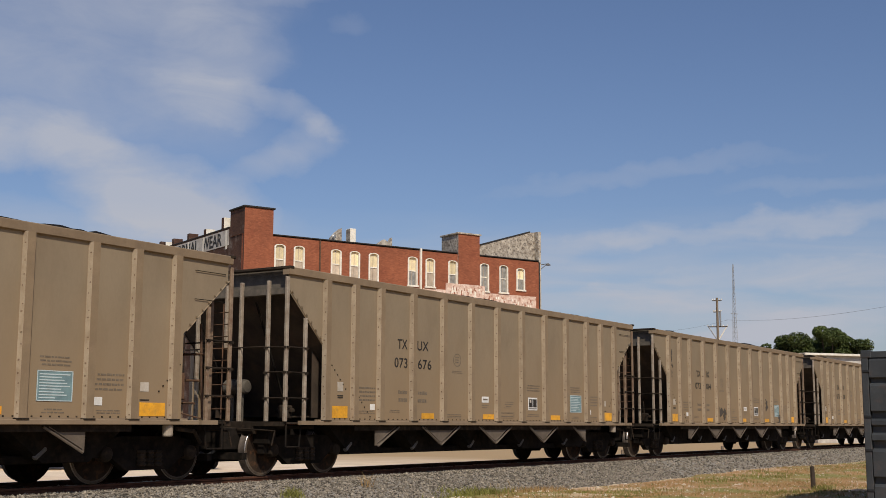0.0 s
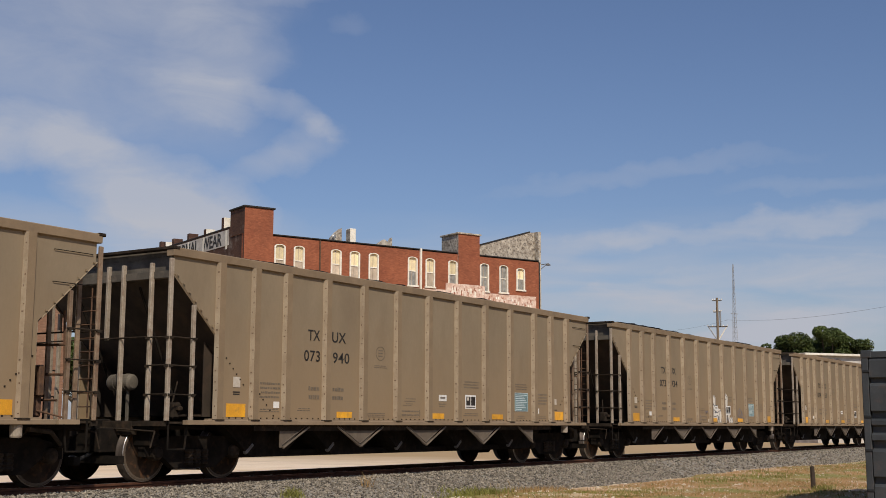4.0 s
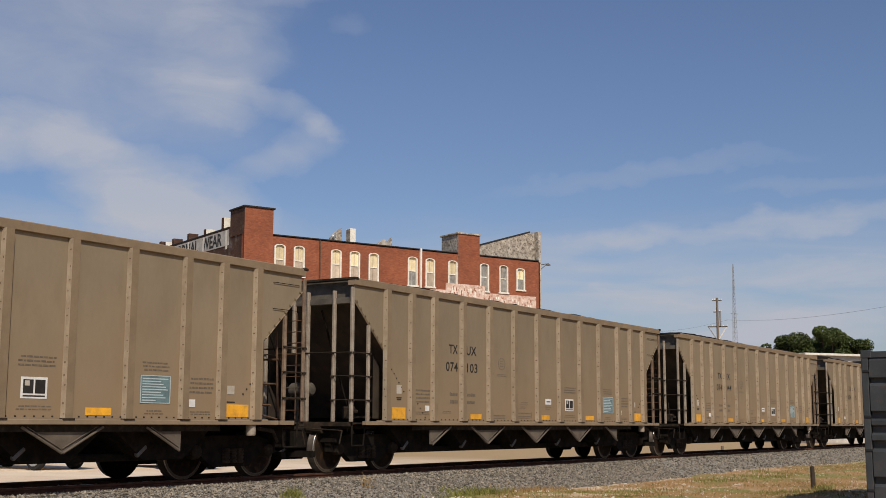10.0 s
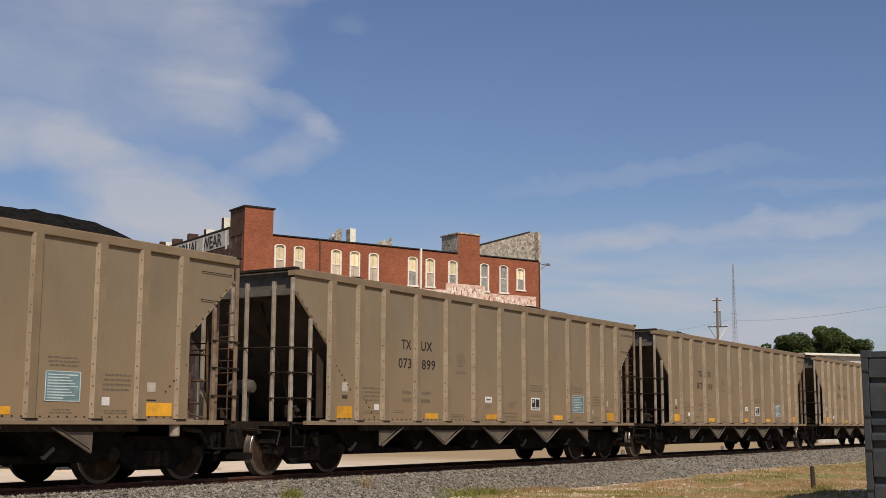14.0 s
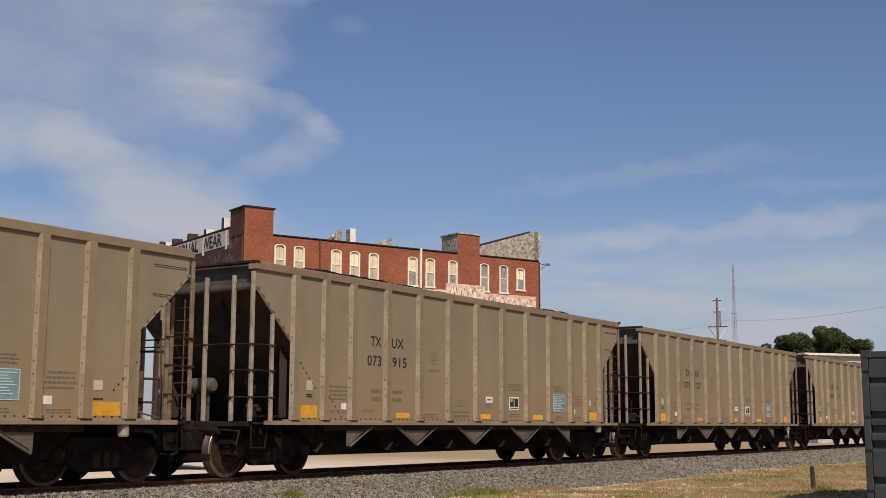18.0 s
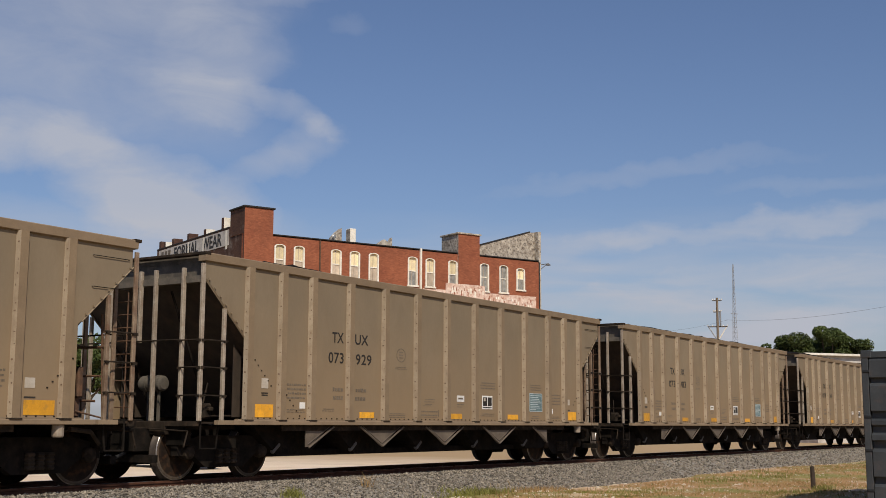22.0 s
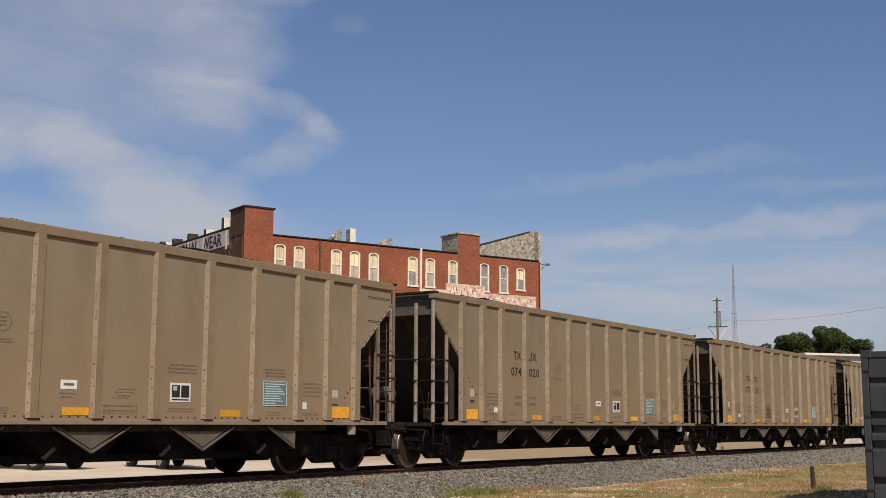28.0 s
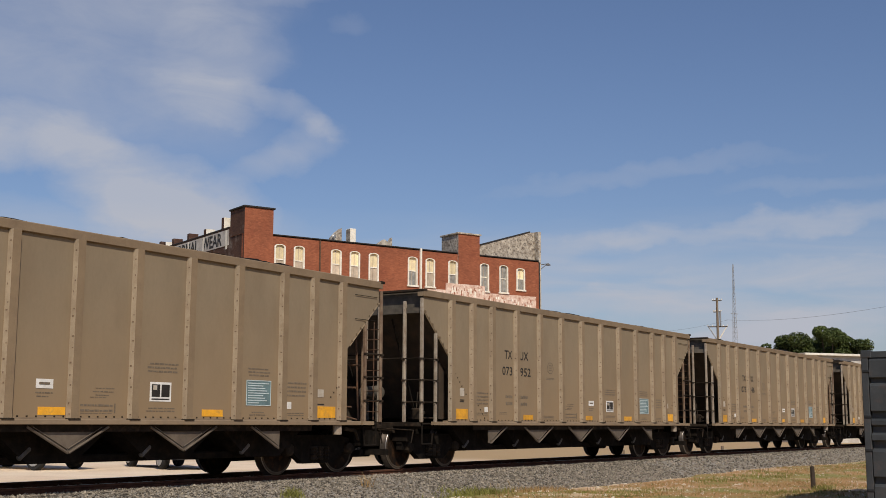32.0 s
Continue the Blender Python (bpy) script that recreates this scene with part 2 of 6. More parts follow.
M["grafblue"] = mat("graffiti blue", (0.13, 0.13, 0.17), (0.18, 0.16, 0.17), rough=0.55, scale=5, fine=30, bump=0.0)
M["rail"] = mat("rusty rail", (0.12, 0.055, 0.034), (0.07, 0.033, 0.022), spec=0.1, rough=0.85, scale=6, fine=50, bump=0.15)
M["railtop"] = mat("polished rail head", (0.5, 0.48, 0.46), rough=0.3, metal=0.9, scale=4, fine=50, bump=0.02)
M["tie"] = mat("creosoted tie", (0.09, 0.07, 0.055), (0.05, 0.04, 0.03), rough=0.9, scale=5, fine=60, bump=0.4)
M["stone"] = mat("crushed grey stone", (0.31, 0.288, 0.25), (0.175, 0.16, 0.14), rough=0.9, scale=9, fine=60, bump=0.4, col3=(0.40, 0.375, 0.335), amount3=0.7)
M["pale_rock"] = mat("pale limestone", (0.74, 0.66, 0.55), (0.52, 0.44, 0.34), rough=0.9, scale=9, fine=60, bump=0.4)
M["grey"] = mat("grey container paint", (0.052, 0.058, 0.064), (0.037, 0.042, 0.047), rough=0.6, scale=3, fine=30, bump=0.1, col3=(0.13, 0.08, 0.06), amount3=0.25, rand=0.03)
M["stake"] = mat("dark stake wood", (0.06, 0.045, 0.035), (0.035, 0.027, 0.02), rough=0.95, scale=6, fine=40, bump=0.4)
M["dark"] = mat("dark recess", (0.02, 0.022, 0.025), rough=0.8, scale=3, fine=30, bump=0.1)
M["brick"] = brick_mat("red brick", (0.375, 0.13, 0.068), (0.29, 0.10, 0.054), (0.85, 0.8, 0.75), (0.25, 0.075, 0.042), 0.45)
# weathered brick, darkened further to stand for the flanks turned from the sun
M["shaded_oldbrick"] = brick_mat("weathered brick with shade in its tone", (0.115, 0.06, 0.042), (0.075, 0.04, 0.03), (0.9, 0.85, 0.8), (0.3, 0.27, 0.24), 0.5)
M["rubble"] = mat("rubble stone", (0.58, 0.54, 0.46), (0.30, 0.25, 0.20), rough=0.95, scale=2.2, fine=6, bump=0.8, col3=(0.10, 0.08, 0.065), amount3=0.9, rand=0.02)
M["tanbrick"] = brick_mat("dull tan brick", (0.26, 0.150, 0.098), (0.21, 0.118, 0.077), (0.85, 0.8, 0.75), (0.30, 0.20, 0.14), 0.4)
M["washed"] = mat("whitewashed rubble", (0.54, 0.49, 0.41), (0.25, 0.21, 0.17), rough=0.95, scale=2.6, fine=9, bump=0.8, grain=0.4, col3=(0.09, 0.072, 0.06), amount3=0.95, rand=0.02)
M["mural"] = mat("flaking pink wall paint", (0.80, 0.66, 0.57), (0.58, 0.38, 0.29), rough=0.9, scale=2.0, fine=9, bump=0.2, col3=(0.35, 0.13, 0.08), amount3=0.75, rand=0.02)
M["trim"] = mat("white window trim", (0.86, 0.83, 0.75), (0.72, 0.67, 0.56), rough=0.7, scale=3, fine=20, bump=0.1)
M["blindlow"] = mat("beige lower sash", (0.55, 0.46, 0.36), (0.40, 0.33, 0.26), rough=0.5, scale=2, fine=20, bump=0.05, rand=0.3)
M["blind"] = mat("cream window blind", (0.80, 0.70, 0.44), (0.66, 0.55, 0.37), rough=0.8, scale=3, fine=20, bump=0.05, rand=0.25)
# glass base lightened to grey, as a painted reflection of the sky
M["skypane"] = mat("glazing with sky reflection in its tone", (0.36, 0.355, 0.33), (0.20, 0.19, 0.17), rough=0.15, scale=3, fine=20, bump=0.0, spec=0.6)
M["cap"] = mat("dark roof flashing", (0.035, 0.032, 0.03), (0.02, 0.02, 0.02), rough=0.8, scale=3, fine=20, bump=0.1)
M["roofing"] = mat("tar roof", (0.06, 0.056, 0.052), rough=0.95, scale=1, fine=10, bump=0.2)
M["signwhite"] = mat("weathered white sign paint", (0.58, 0.56, 0.52), (0.40, 0.36, 0.33), rough=0.9, scale=1.4, fine=12, bump=0.1, rand=0.02)
M["wood"] = mat("weathered pole wood", (0.24, 0.19, 0.145), (0.14, 0.11, 0.08), rough=0.9, scale=4, fine=40, bump=0.4, stretch=(3, 3, 0.4))
M["galv"] = mat("galvanised steel", (0.42, 0.43, 0.44), (0.32, 0.33, 0.34), rough=0.5, metal=0.5, scale=4, fine=30, bump=0.05)
M["wire"] = mat("grey cable", (0.06, 0.06, 0.065), rough=0.7, scale=4, fine=30, bump=0.0)
M["leaf"] = mat("tree leaf", (0.095, 0.125, 0.032), (0.035, 0.055, 0.015), rough=0.6, scale=0.35, fine=6, bump=0.0, rand=0.15)
M["bark"] = mat("bark", (0.11, 0.085, 0.06), (0.06, 0.045, 0.035), rough=0.95, scale=5, fine=30, bump=0.5)
M["grass_dry"] = mat("dry grass", (0.42, 0.275, 0.12), (0.29, 0.185, 0.08), rough=0.8, scale=1.5, fine=20, bump=0.0)
M["grass_green"] = mat("green grass", (0.23, 0.225, 0.055), (0.15, 0.15, 0.036), rough=0.8, scale=1.5, fine=20, bump=0.0)
M["carwhite"] = mat("white vehicle paint", (0.72, 0.72, 0.71), (0.66, 0.66, 0.65), rough=0.3, scale=2, fine=20, bump=0.0)
M["cardark"] = mat("dark vehicle paint", (0.10, 0.105, 0.115), (0.085, 0.09, 0.1), rough=0.3, scale=2, fine=20, bump=0.0)
M["rubber"] = mat("tyre rubber", (0.022, 0.022, 0.023), rough=0.9, scale=6, fine=40, bump=0.1)
M["glass"] = mat("tinted glass", (0.03, 0.035, 0.04), rough=0.08, scale=2, fine=10, bump=0.0, spec=0.7)


# ---- mesh helpers ----
def bm_new():
    return bmesh.new()


def box(bm, x0, x1, y0, y1, z0, z1, bevel=0.0):
    vs = [bm.verts.new((x, y, z)) for x in (x0, x1) for y in (y0, y1) for z in (z0, z1)]
    fs = [bm.faces.new([vs[i] for i in q]) for q in ((0, 1, 3, 2), (4, 6, 7, 5), (0, 4, 5, 1), (2, 3, 7, 6), (0, 2, 6, 4), (1, 5, 7, 3))]
    if bevel:
        bmesh.ops.bevel(bm, geom=list({e for f in fs for e in f.edges}), offset=bevel, segments=1, affect="EDGES")
    return vs


def prism(bm, pts, axis, a, b):
    """Extrude a 2D outline along an axis from a to b. axis y: points are (x, z); axis x: (y, z); axis z: (x, y)."""
    def put(p, k):
        return {"x": (k, p[0], p[1]), "y": (p[0], k, p[1]), "z": (p[0], p[1], k)}[axis]
    lo, hi = [bm.verts.new(put(p, a)) for p in pts], [bm.verts.new(put(p, b)) for p in pts]
    n = len(pts)
    fs = [bm.faces.new(lo), bm.faces.new(hi[::-1])]
    for i in range(n):
        fs.append(bm.faces.new((lo[i], hi[i], hi[(i + 1) % n], lo[(i + 1) % n])))
    bmesh.ops.recalc_face_normals(bm, faces=fs)
    return fs


def rod(bm, p, q, r, seg=8, r2=None):
    p, q = Vector(p), Vector(q)
    m = (q - p).to_track_quat("Z", "Y").to_matrix().to_4x4()
    rings = []
    for c, rr in ((p, r), (q, r if r2 is None else r2)):
        rings.append([bm.verts.new(c + (m @ Vector((math.cos(i * 2 * math.pi / seg) * rr, math.sin(i * 2 * math.pi / seg) * rr, 0)))) for i in range(seg)])
    for i in range(seg):
        bm.faces.new((rings[0][i], rings[0][(i + 1) % seg], rings[1][(i + 1) % seg], rings[1][i]))
    bm.faces.new(rings[0][::-1])
    bm.faces.new(rings[1])


def lathe(bm, prof, centre, axis="y", seg=24, mats=None):
    """Turn a profile of (along, radius) round an axis through centre."""
    c = Vector(centre)
    rings = []
    for a, r in prof:
        ring = []
        for i in range(seg):
            t = i * 2 * math.pi / seg
            u, v = math.cos(t) * r, math.sin(t) * r
            ring.append(bm.verts.new(c + Vector({"y": (u, a, v), "x": (a, u, v), "z": (u, v, a)}[axis])))
        rings.append(ring)
    fs = []
    for k in range(len(rings) - 1):
        for i in range(seg):
            f = bm.faces.new((rings[k][i], rings[k][(i + 1) % seg], rings[k + 1][(i + 1) % seg], rings[k + 1][i]))
            if mats:
                f.material_index = mats[k]
            fs.append(f)
    fs += [bm.faces.new(rings[0][::-1]), bm.faces.new(rings[-1])]
    bmesh.ops.recalc_face_normals(bm, faces=fs)


def mesh_of(name, bm, mats):
    me = bpy.data.meshes.new(name)
    bm.to_mesh(me)
    bm.free()
    for m in (mats if isinstance(mats, (list, tuple)) else [mats]):
        me.materials.append(m)
    return me


def part(name, bm, material, parent, label="", kind=""):
    me = bm if isinstance(bm, bpy.types.Mesh) else mesh_of(name, bm, material)
    ob = new(name, me)
    ob.parent = parent
    return tagged(ob, label, kind=kind)


def thing(name, label, category, group="", at=None, kind=""):
    ob = new(name)
    ob.empty_display_size = 0.3
    if at is not None:
        ob.matrix_basis = at
    return tagged(ob, label, category, group, kind)


def single(name, bm, material, label, category="", group="", kind=""):
    ob = new(name, bm if isinstance(bm, bpy.types.Mesh) else mesh_of(name, bm, material))
    return tagged(ob, label, category, group, kind)


def text_mesh(name, body, size, material, spacing=1.0, width=1.0, extrude=0.002, bold=0.018):
    """A line of lettering in the x-z plane, facing -y, its lower left corner at the origin."""
    cu = bpy.data.curves.new(name, "FONT")
    cu.body, cu.size, cu.extrude, cu.resolution_u = body, size, extrude, 3
    cu.space_character = spacing
    cu.offset = size * bold
    ob = bpy.data.objects.new(name, cu)
    scene.collection.objects.link(ob)
    dg = bpy.context.evaluated_depsgraph_get()
    me = bpy.data.meshes.new_from_object(ob.evaluated_get(dg))
    bpy.data.objects.remove(ob)
    xs = [v.co.x for v in me.vertices]
    x0, x1 = min(xs), max(xs)
    for v in me.vertices:
        v.co = Vector(((v.co.x - x0) * width, -v.co.z, v.co.y))
    me.materials.clear()
    me.materials.append(material)
    return me, (x1 - x0) * width


def numpy_mesh(name, verts, faces, material):
    me = bpy.data.meshes.new(name)
    me.from_pydata(verts.tolist(), [], faces.tolist())
    me.materials.append(material)
    return me

# ---- ground and track ----
TRACK_Y = 15.36       # centre line of the track; rail tops are at z = 0


def ground_z(x, y):
    """Height of the natural ground."""
    base = -0.46
    base += 0.05 * math.sin(x * 0.31 + y * 0.2) * math.exp(-((y - 8) / 9) ** 2)
    base += 0.04 * math.exp(-((x - 24.4) / 1.6) ** 2 - ((y - 6.6) / 0.7) ** 2)
    near = max(0.0, min(1.0, (3.0 - abs(y - TRACK_Y)) / 1.0))
    base -= 0.12 * near
    return base + 0.035 * noise.noise(Vector((x * 0.8, y * 0.8, 0))) + 0.02 * noise.noise(Vector((x * 2.5, y * 2.5, 3)))


def ground_material():
    m = mat("ground earth", (0.86, 0.72, 0.55), (0.76, 0.60, 0.43), rough=0.95, scale=0.35, fine=14, bump=0.5, rand=0.0, col3=(0.50, 0.38, 0.26), amount3=0.35)
    nt = m.node_tree
    N, Lk = nt.nodes.new, nt.links.new
    b = nt.nodes["Principled BSDF"]
    src = b.inputs["Base Color"].links[0].from_socket
    tc = next(n for n in nt.nodes if n.type == "TEX_COORD")
    sep = N("ShaderNodeSeparateXYZ")
    Lk(tc.outputs["Object"], sep.inputs[0])

    def grassy(scale, lo, hi, colour, src, y0, y1):
        n = N("ShaderNodeTexNoise")
        n.inputs["Scale"].default_value, n.inputs["Detail"].default_value = scale, 7
        n.inputs["Roughness"].default_value = 0.65
        Lk(tc.outputs["Object"], n.inputs["Vector"])
        r = N("ShaderNodeMapRange")
        r.inputs["From Min"].default_value, r.inputs["From Max"].default_value = lo, hi
        Lk(n.outputs["Fac"], r.inputs["Value"])
        g = N("ShaderNodeMapRange")
        g.inputs["From Min"].default_value, g.inputs["From Max"].default_value = y0, y1
        Lk(sep.outputs[1], g.inputs["Value"])
        mu = N("ShaderNodeMath")
        mu.operation = "MULTIPLY"
        Lk(r.outputs[0], mu.inputs[0])
        Lk(g.outputs[0], mu.inputs[1])
        mx = N("ShaderNodeMix")
        mx.data_type = "RGBA"
        Lk(mu.outputs[0], mx.inputs["Factor"])
        Lk(src, mx.inputs["A"])
        mx.inputs["B"].default_value = (*colour, 1)
        return mx.outputs["Result"]
    src = grassy(0.5, 0.28, 0.48, (0.40, 0.235, 0.105), src, 16, 13)
    src = grassy(0.45, 0.48, 0.62, (0.25, 0.235, 0.075), src, 16, 13)
    src = grassy(0.12, 0.42, 0.55, (0.36, 0.27, 0.13), src, 33, 36)
    src = grassy(0.06, 0.40, 0.55, (0.13, 0.17, 0.05), src, 60, 90)
    # dry tan ground further along the yard
    far = N("ShaderNodeMapRange")
    far.inputs["From Min"].default_value, far.inputs["From Max"].default_value = 35.0, 47.0
    wob = N("ShaderNodeTexNoise")
    wob.inputs["Scale"].default_value = 0.3
    Lk(tc.outputs["Object"], wob.inputs["Vector"])
    off = N("ShaderNodeMath")
    off.operation = "MULTIPLY_ADD"
    off.inputs[1].default_value = 6.0
    Lk(wob.outputs["Fac"], off.inputs[0])
    Lk(sep.outputs[0], off.inputs[2])
    Lk(off.outputs[0], far.inputs["Value"])
    mx = N("ShaderNodeMix")
    mx.data_type = "RGBA"
    mx.inputs["B"].default_value = (0.44, 0.315, 0.175, 1)
    back = N("ShaderNodeMapRange")
    back.inputs["From Min"].default_value, back.inputs["From Max"].default_value = 15.0, 17.0
    Lk(sep.outputs[1], back.inputs["Value"])
    both = N("ShaderNodeMath")
    both.operation = "MULTIPLY"
    Lk(far.outputs[0], both.inputs[0])
    Lk(back.outputs[0], both.inputs[1])
    Lk(both.outputs[0], mx.inputs["Factor"])
    Lk(src, mx.inputs["A"])
    src = mx.outputs["Result"]
    Lk(src, b.inputs["Base Color"])
    return m


def build_ground():
    def steps(pts):
        out = []
        for a, b, n in pts:
            out += [a + (b - a) * i / n for i in range(n)]
        return out + [pts[-1][1]]
    xs = steps([(-2500, -200, 6), (-200, -10, 12), (-10, 80, 180), (80, 250, 24), (250, 2500, 8)])
    ys = steps([(-2500, -100, 6), (-100, 2, 12), (2, 24, 66), (24, 90, 33), (90, 300, 12), (300, 2500, 8)])
    verts = np.array([(x, y, ground_z(x, y)) for x in xs for y in ys])
    n = len(ys)
    i = np.arange((len(xs) - 1) * n).reshape(-1, n)[:, :-1].ravel()
    faces = np.stack([i, i + n, i + n + 1, i + 1], 1)
    ob = single("ground", numpy_mesh("ground", verts, faces, ground_material()), None, "sandy earth and dry grass beside the railway", "ground", kind="structure")
    for p in ob.data.polygons:
        p.use_smooth = True


build_ground()

STONE = np.array([(1, 0, 0), (-1, 0, 0), (0, 1, 0), (0, -1, 0), (0, 0, 1), (0, 0, -1)], float)
STONE_F = np.array([(0, 2, 4), (2, 1, 4), (1, 3, 4), (3, 0, 4), (2, 0, 5), (1, 2, 5), (3, 1, 5), (0, 3, 5)])


def stones(name, places, sizes, rng, material, label, category="gravel"):
    n = len(places)
    v = STONE[None] * rng.uniform(0.6, 1.25, (n, 6, 1)) + rng.normal(0, 0.22, (n, 6, 3))
    v *= sizes[:, None, None] * np.stack([np.ones(n), rng.uniform(0.7, 1, n), rng.uniform(0.55, 0.9, n)], 1)[:, None]
    a = rng.uniform(0, 6.28, n)
    c, s = np.cos(a)[:, None], np.sin(a)[:, None]
    v = np.stack([v[..., 0] * c - v[..., 1] * s, v[..., 0] * s + v[..., 1] * c, v[..., 2]], -1) + places[:, None]
    faces = (STONE_F[None] + 6 * np.arange(n)[:, None, None]).reshape(-1, 3)
    return single(name, numpy_mesh(name, v.reshape(-1, 3), faces, material), None, label, category, kind="stuff")


def bed_z(y):
    """Top of the ballast across the track."""
    d = abs(y - TRACK_Y)
    if d < 1.35:
        return -0.10
    return -0.10 - (d - 1.35) * 0.30


def stone_island_mat():
    m = mat("ballast stone", (0.305, 0.278, 0.232), (0.187, 0.168, 0.142), rough=0.95, scale=5, fine=60, bump=0.3, rand=0.0)
    nt = m.node_tree
    N, Lk = nt.nodes.new, nt.links.new
    b = nt.nodes["Principled BSDF"]
    src = b.inputs["Base Color"].links[0].from_socket
    g, r, mx = N("ShaderNodeNewGeometry"), N("ShaderNodeValToRGB"), N("ShaderNodeMix")
    r.color_ramp.elements[0].color, r.color_ramp.elements[1].color = (0.30, 0.29, 0.29, 1), (1.5, 1.45, 1.38, 1)
    Lk(g.outputs["Random Per Island"], r.inputs[0])
    mx.data_type, mx.blend_type = "RGBA", "MULTIPLY"
    mx.inputs["Factor"].default_value = 1.0
    Lk(src, mx.inputs["A"])
    Lk(r.outputs[0], mx.inputs["B"])
    Lk(mx.outputs["Result"], b.inputs["Base Color"])
    return m


M["ballast"] = stone_island_mat()


def build_track():
    rng = np.random.default_rng(3)
    bm = bm_new()
    prism(bm, [(TRACK_Y - 3.4, -0.75), (TRACK_Y - 2.75, -0.53), (TRACK_Y - 1.35, -0.11), (TRACK_Y + 1.35, -0.11), (TRACK_Y + 2.75, -0.53), (TRACK_Y + 3.4, -0.75)], "x", -480, 620)
    single("ballast_bed", bm, M["stone"], "grey crushed-stone railway ballast bed", "ballast", kind="structure")
    # loose stones over the near shoulder and, thinner, between and beyond the rails
    n = 44000
    x = np.concatenate([rng.uniform(9, 32, 30000), rng.uniform(32, 75, 14000)])
    y = TRACK_Y - 0.85 - rng.beta(1.0, 1.15, n) * 2.3
    z = np.array([bed_z(v) for v in y]) + rng.uniform(-0.01, 0.012, n)
    stones("ballast_stones", np.stack([x, y, z], 1), rng.uniform(0.014, 0.036, n) * (1 + (x > 32) * 0.35), rng, M["ballast"], "loose grey ballast stones on the track shoulder", "ballast")
    n = 9000
    x, y = rng.uniform(9, 75, n), TRACK_Y + rng.uniform(-0.6, 2.6, n)
    z = np.array([bed_z(v) for v in y]) + 0.01
    stones("ballast_stones", np.stack([x, y, z], 1), rng.uniform(0.02, 0.035, n), rng, M["ballast"], "loose grey ballast stones between the rails", "ballast")
    # rails
    prof = [(-0.075, -0.17), (0.075, -0.17), (0.075, -0.158), (0.012, -0.13), (0.012, -0.045), (0.036, -0.035), (0.036, -0.004), (0.03, 0), (-0.03, 0), (-0.036, -0.004), (-0.036, -0.035), (-0.012, -0.045), (-0.012, -0.13), (-0.075, -0.158)]
    for s in (-1, 1):
        bm = bm_new()
        fs = prism(bm, [(TRACK_Y + s * 0.755 + u, w) for u, w in prof], "x", -480, 620)
        for f in fs:
            if f.normal.z > 0.9 and f.calc_center_median().z > -0.005:
                f.material_index = 1
        single("rail", bm, [M["rail"], M["railtop"]], "rust-brown steel rail with a worn head", "rail", "rails of the track", kind="structure")
    # ties
    me = mesh_of("tie", (lambda b: (box(b, -0.11, 0.11, -1.3, 1.3, -0.17, 0, 0.01), b)[1])(bm_new()), M["tie"])
    for i in range(130):
        ob = new("railway_tie", me)
        ob.location = (4 + i * 0.53 + rng.uniform(-0.02, 0.02), TRACK_Y, -0.172)
        tagged(ob, "dark creosoted wooden railway tie under the rails", "railway tie", "ties of the track")


build_track()


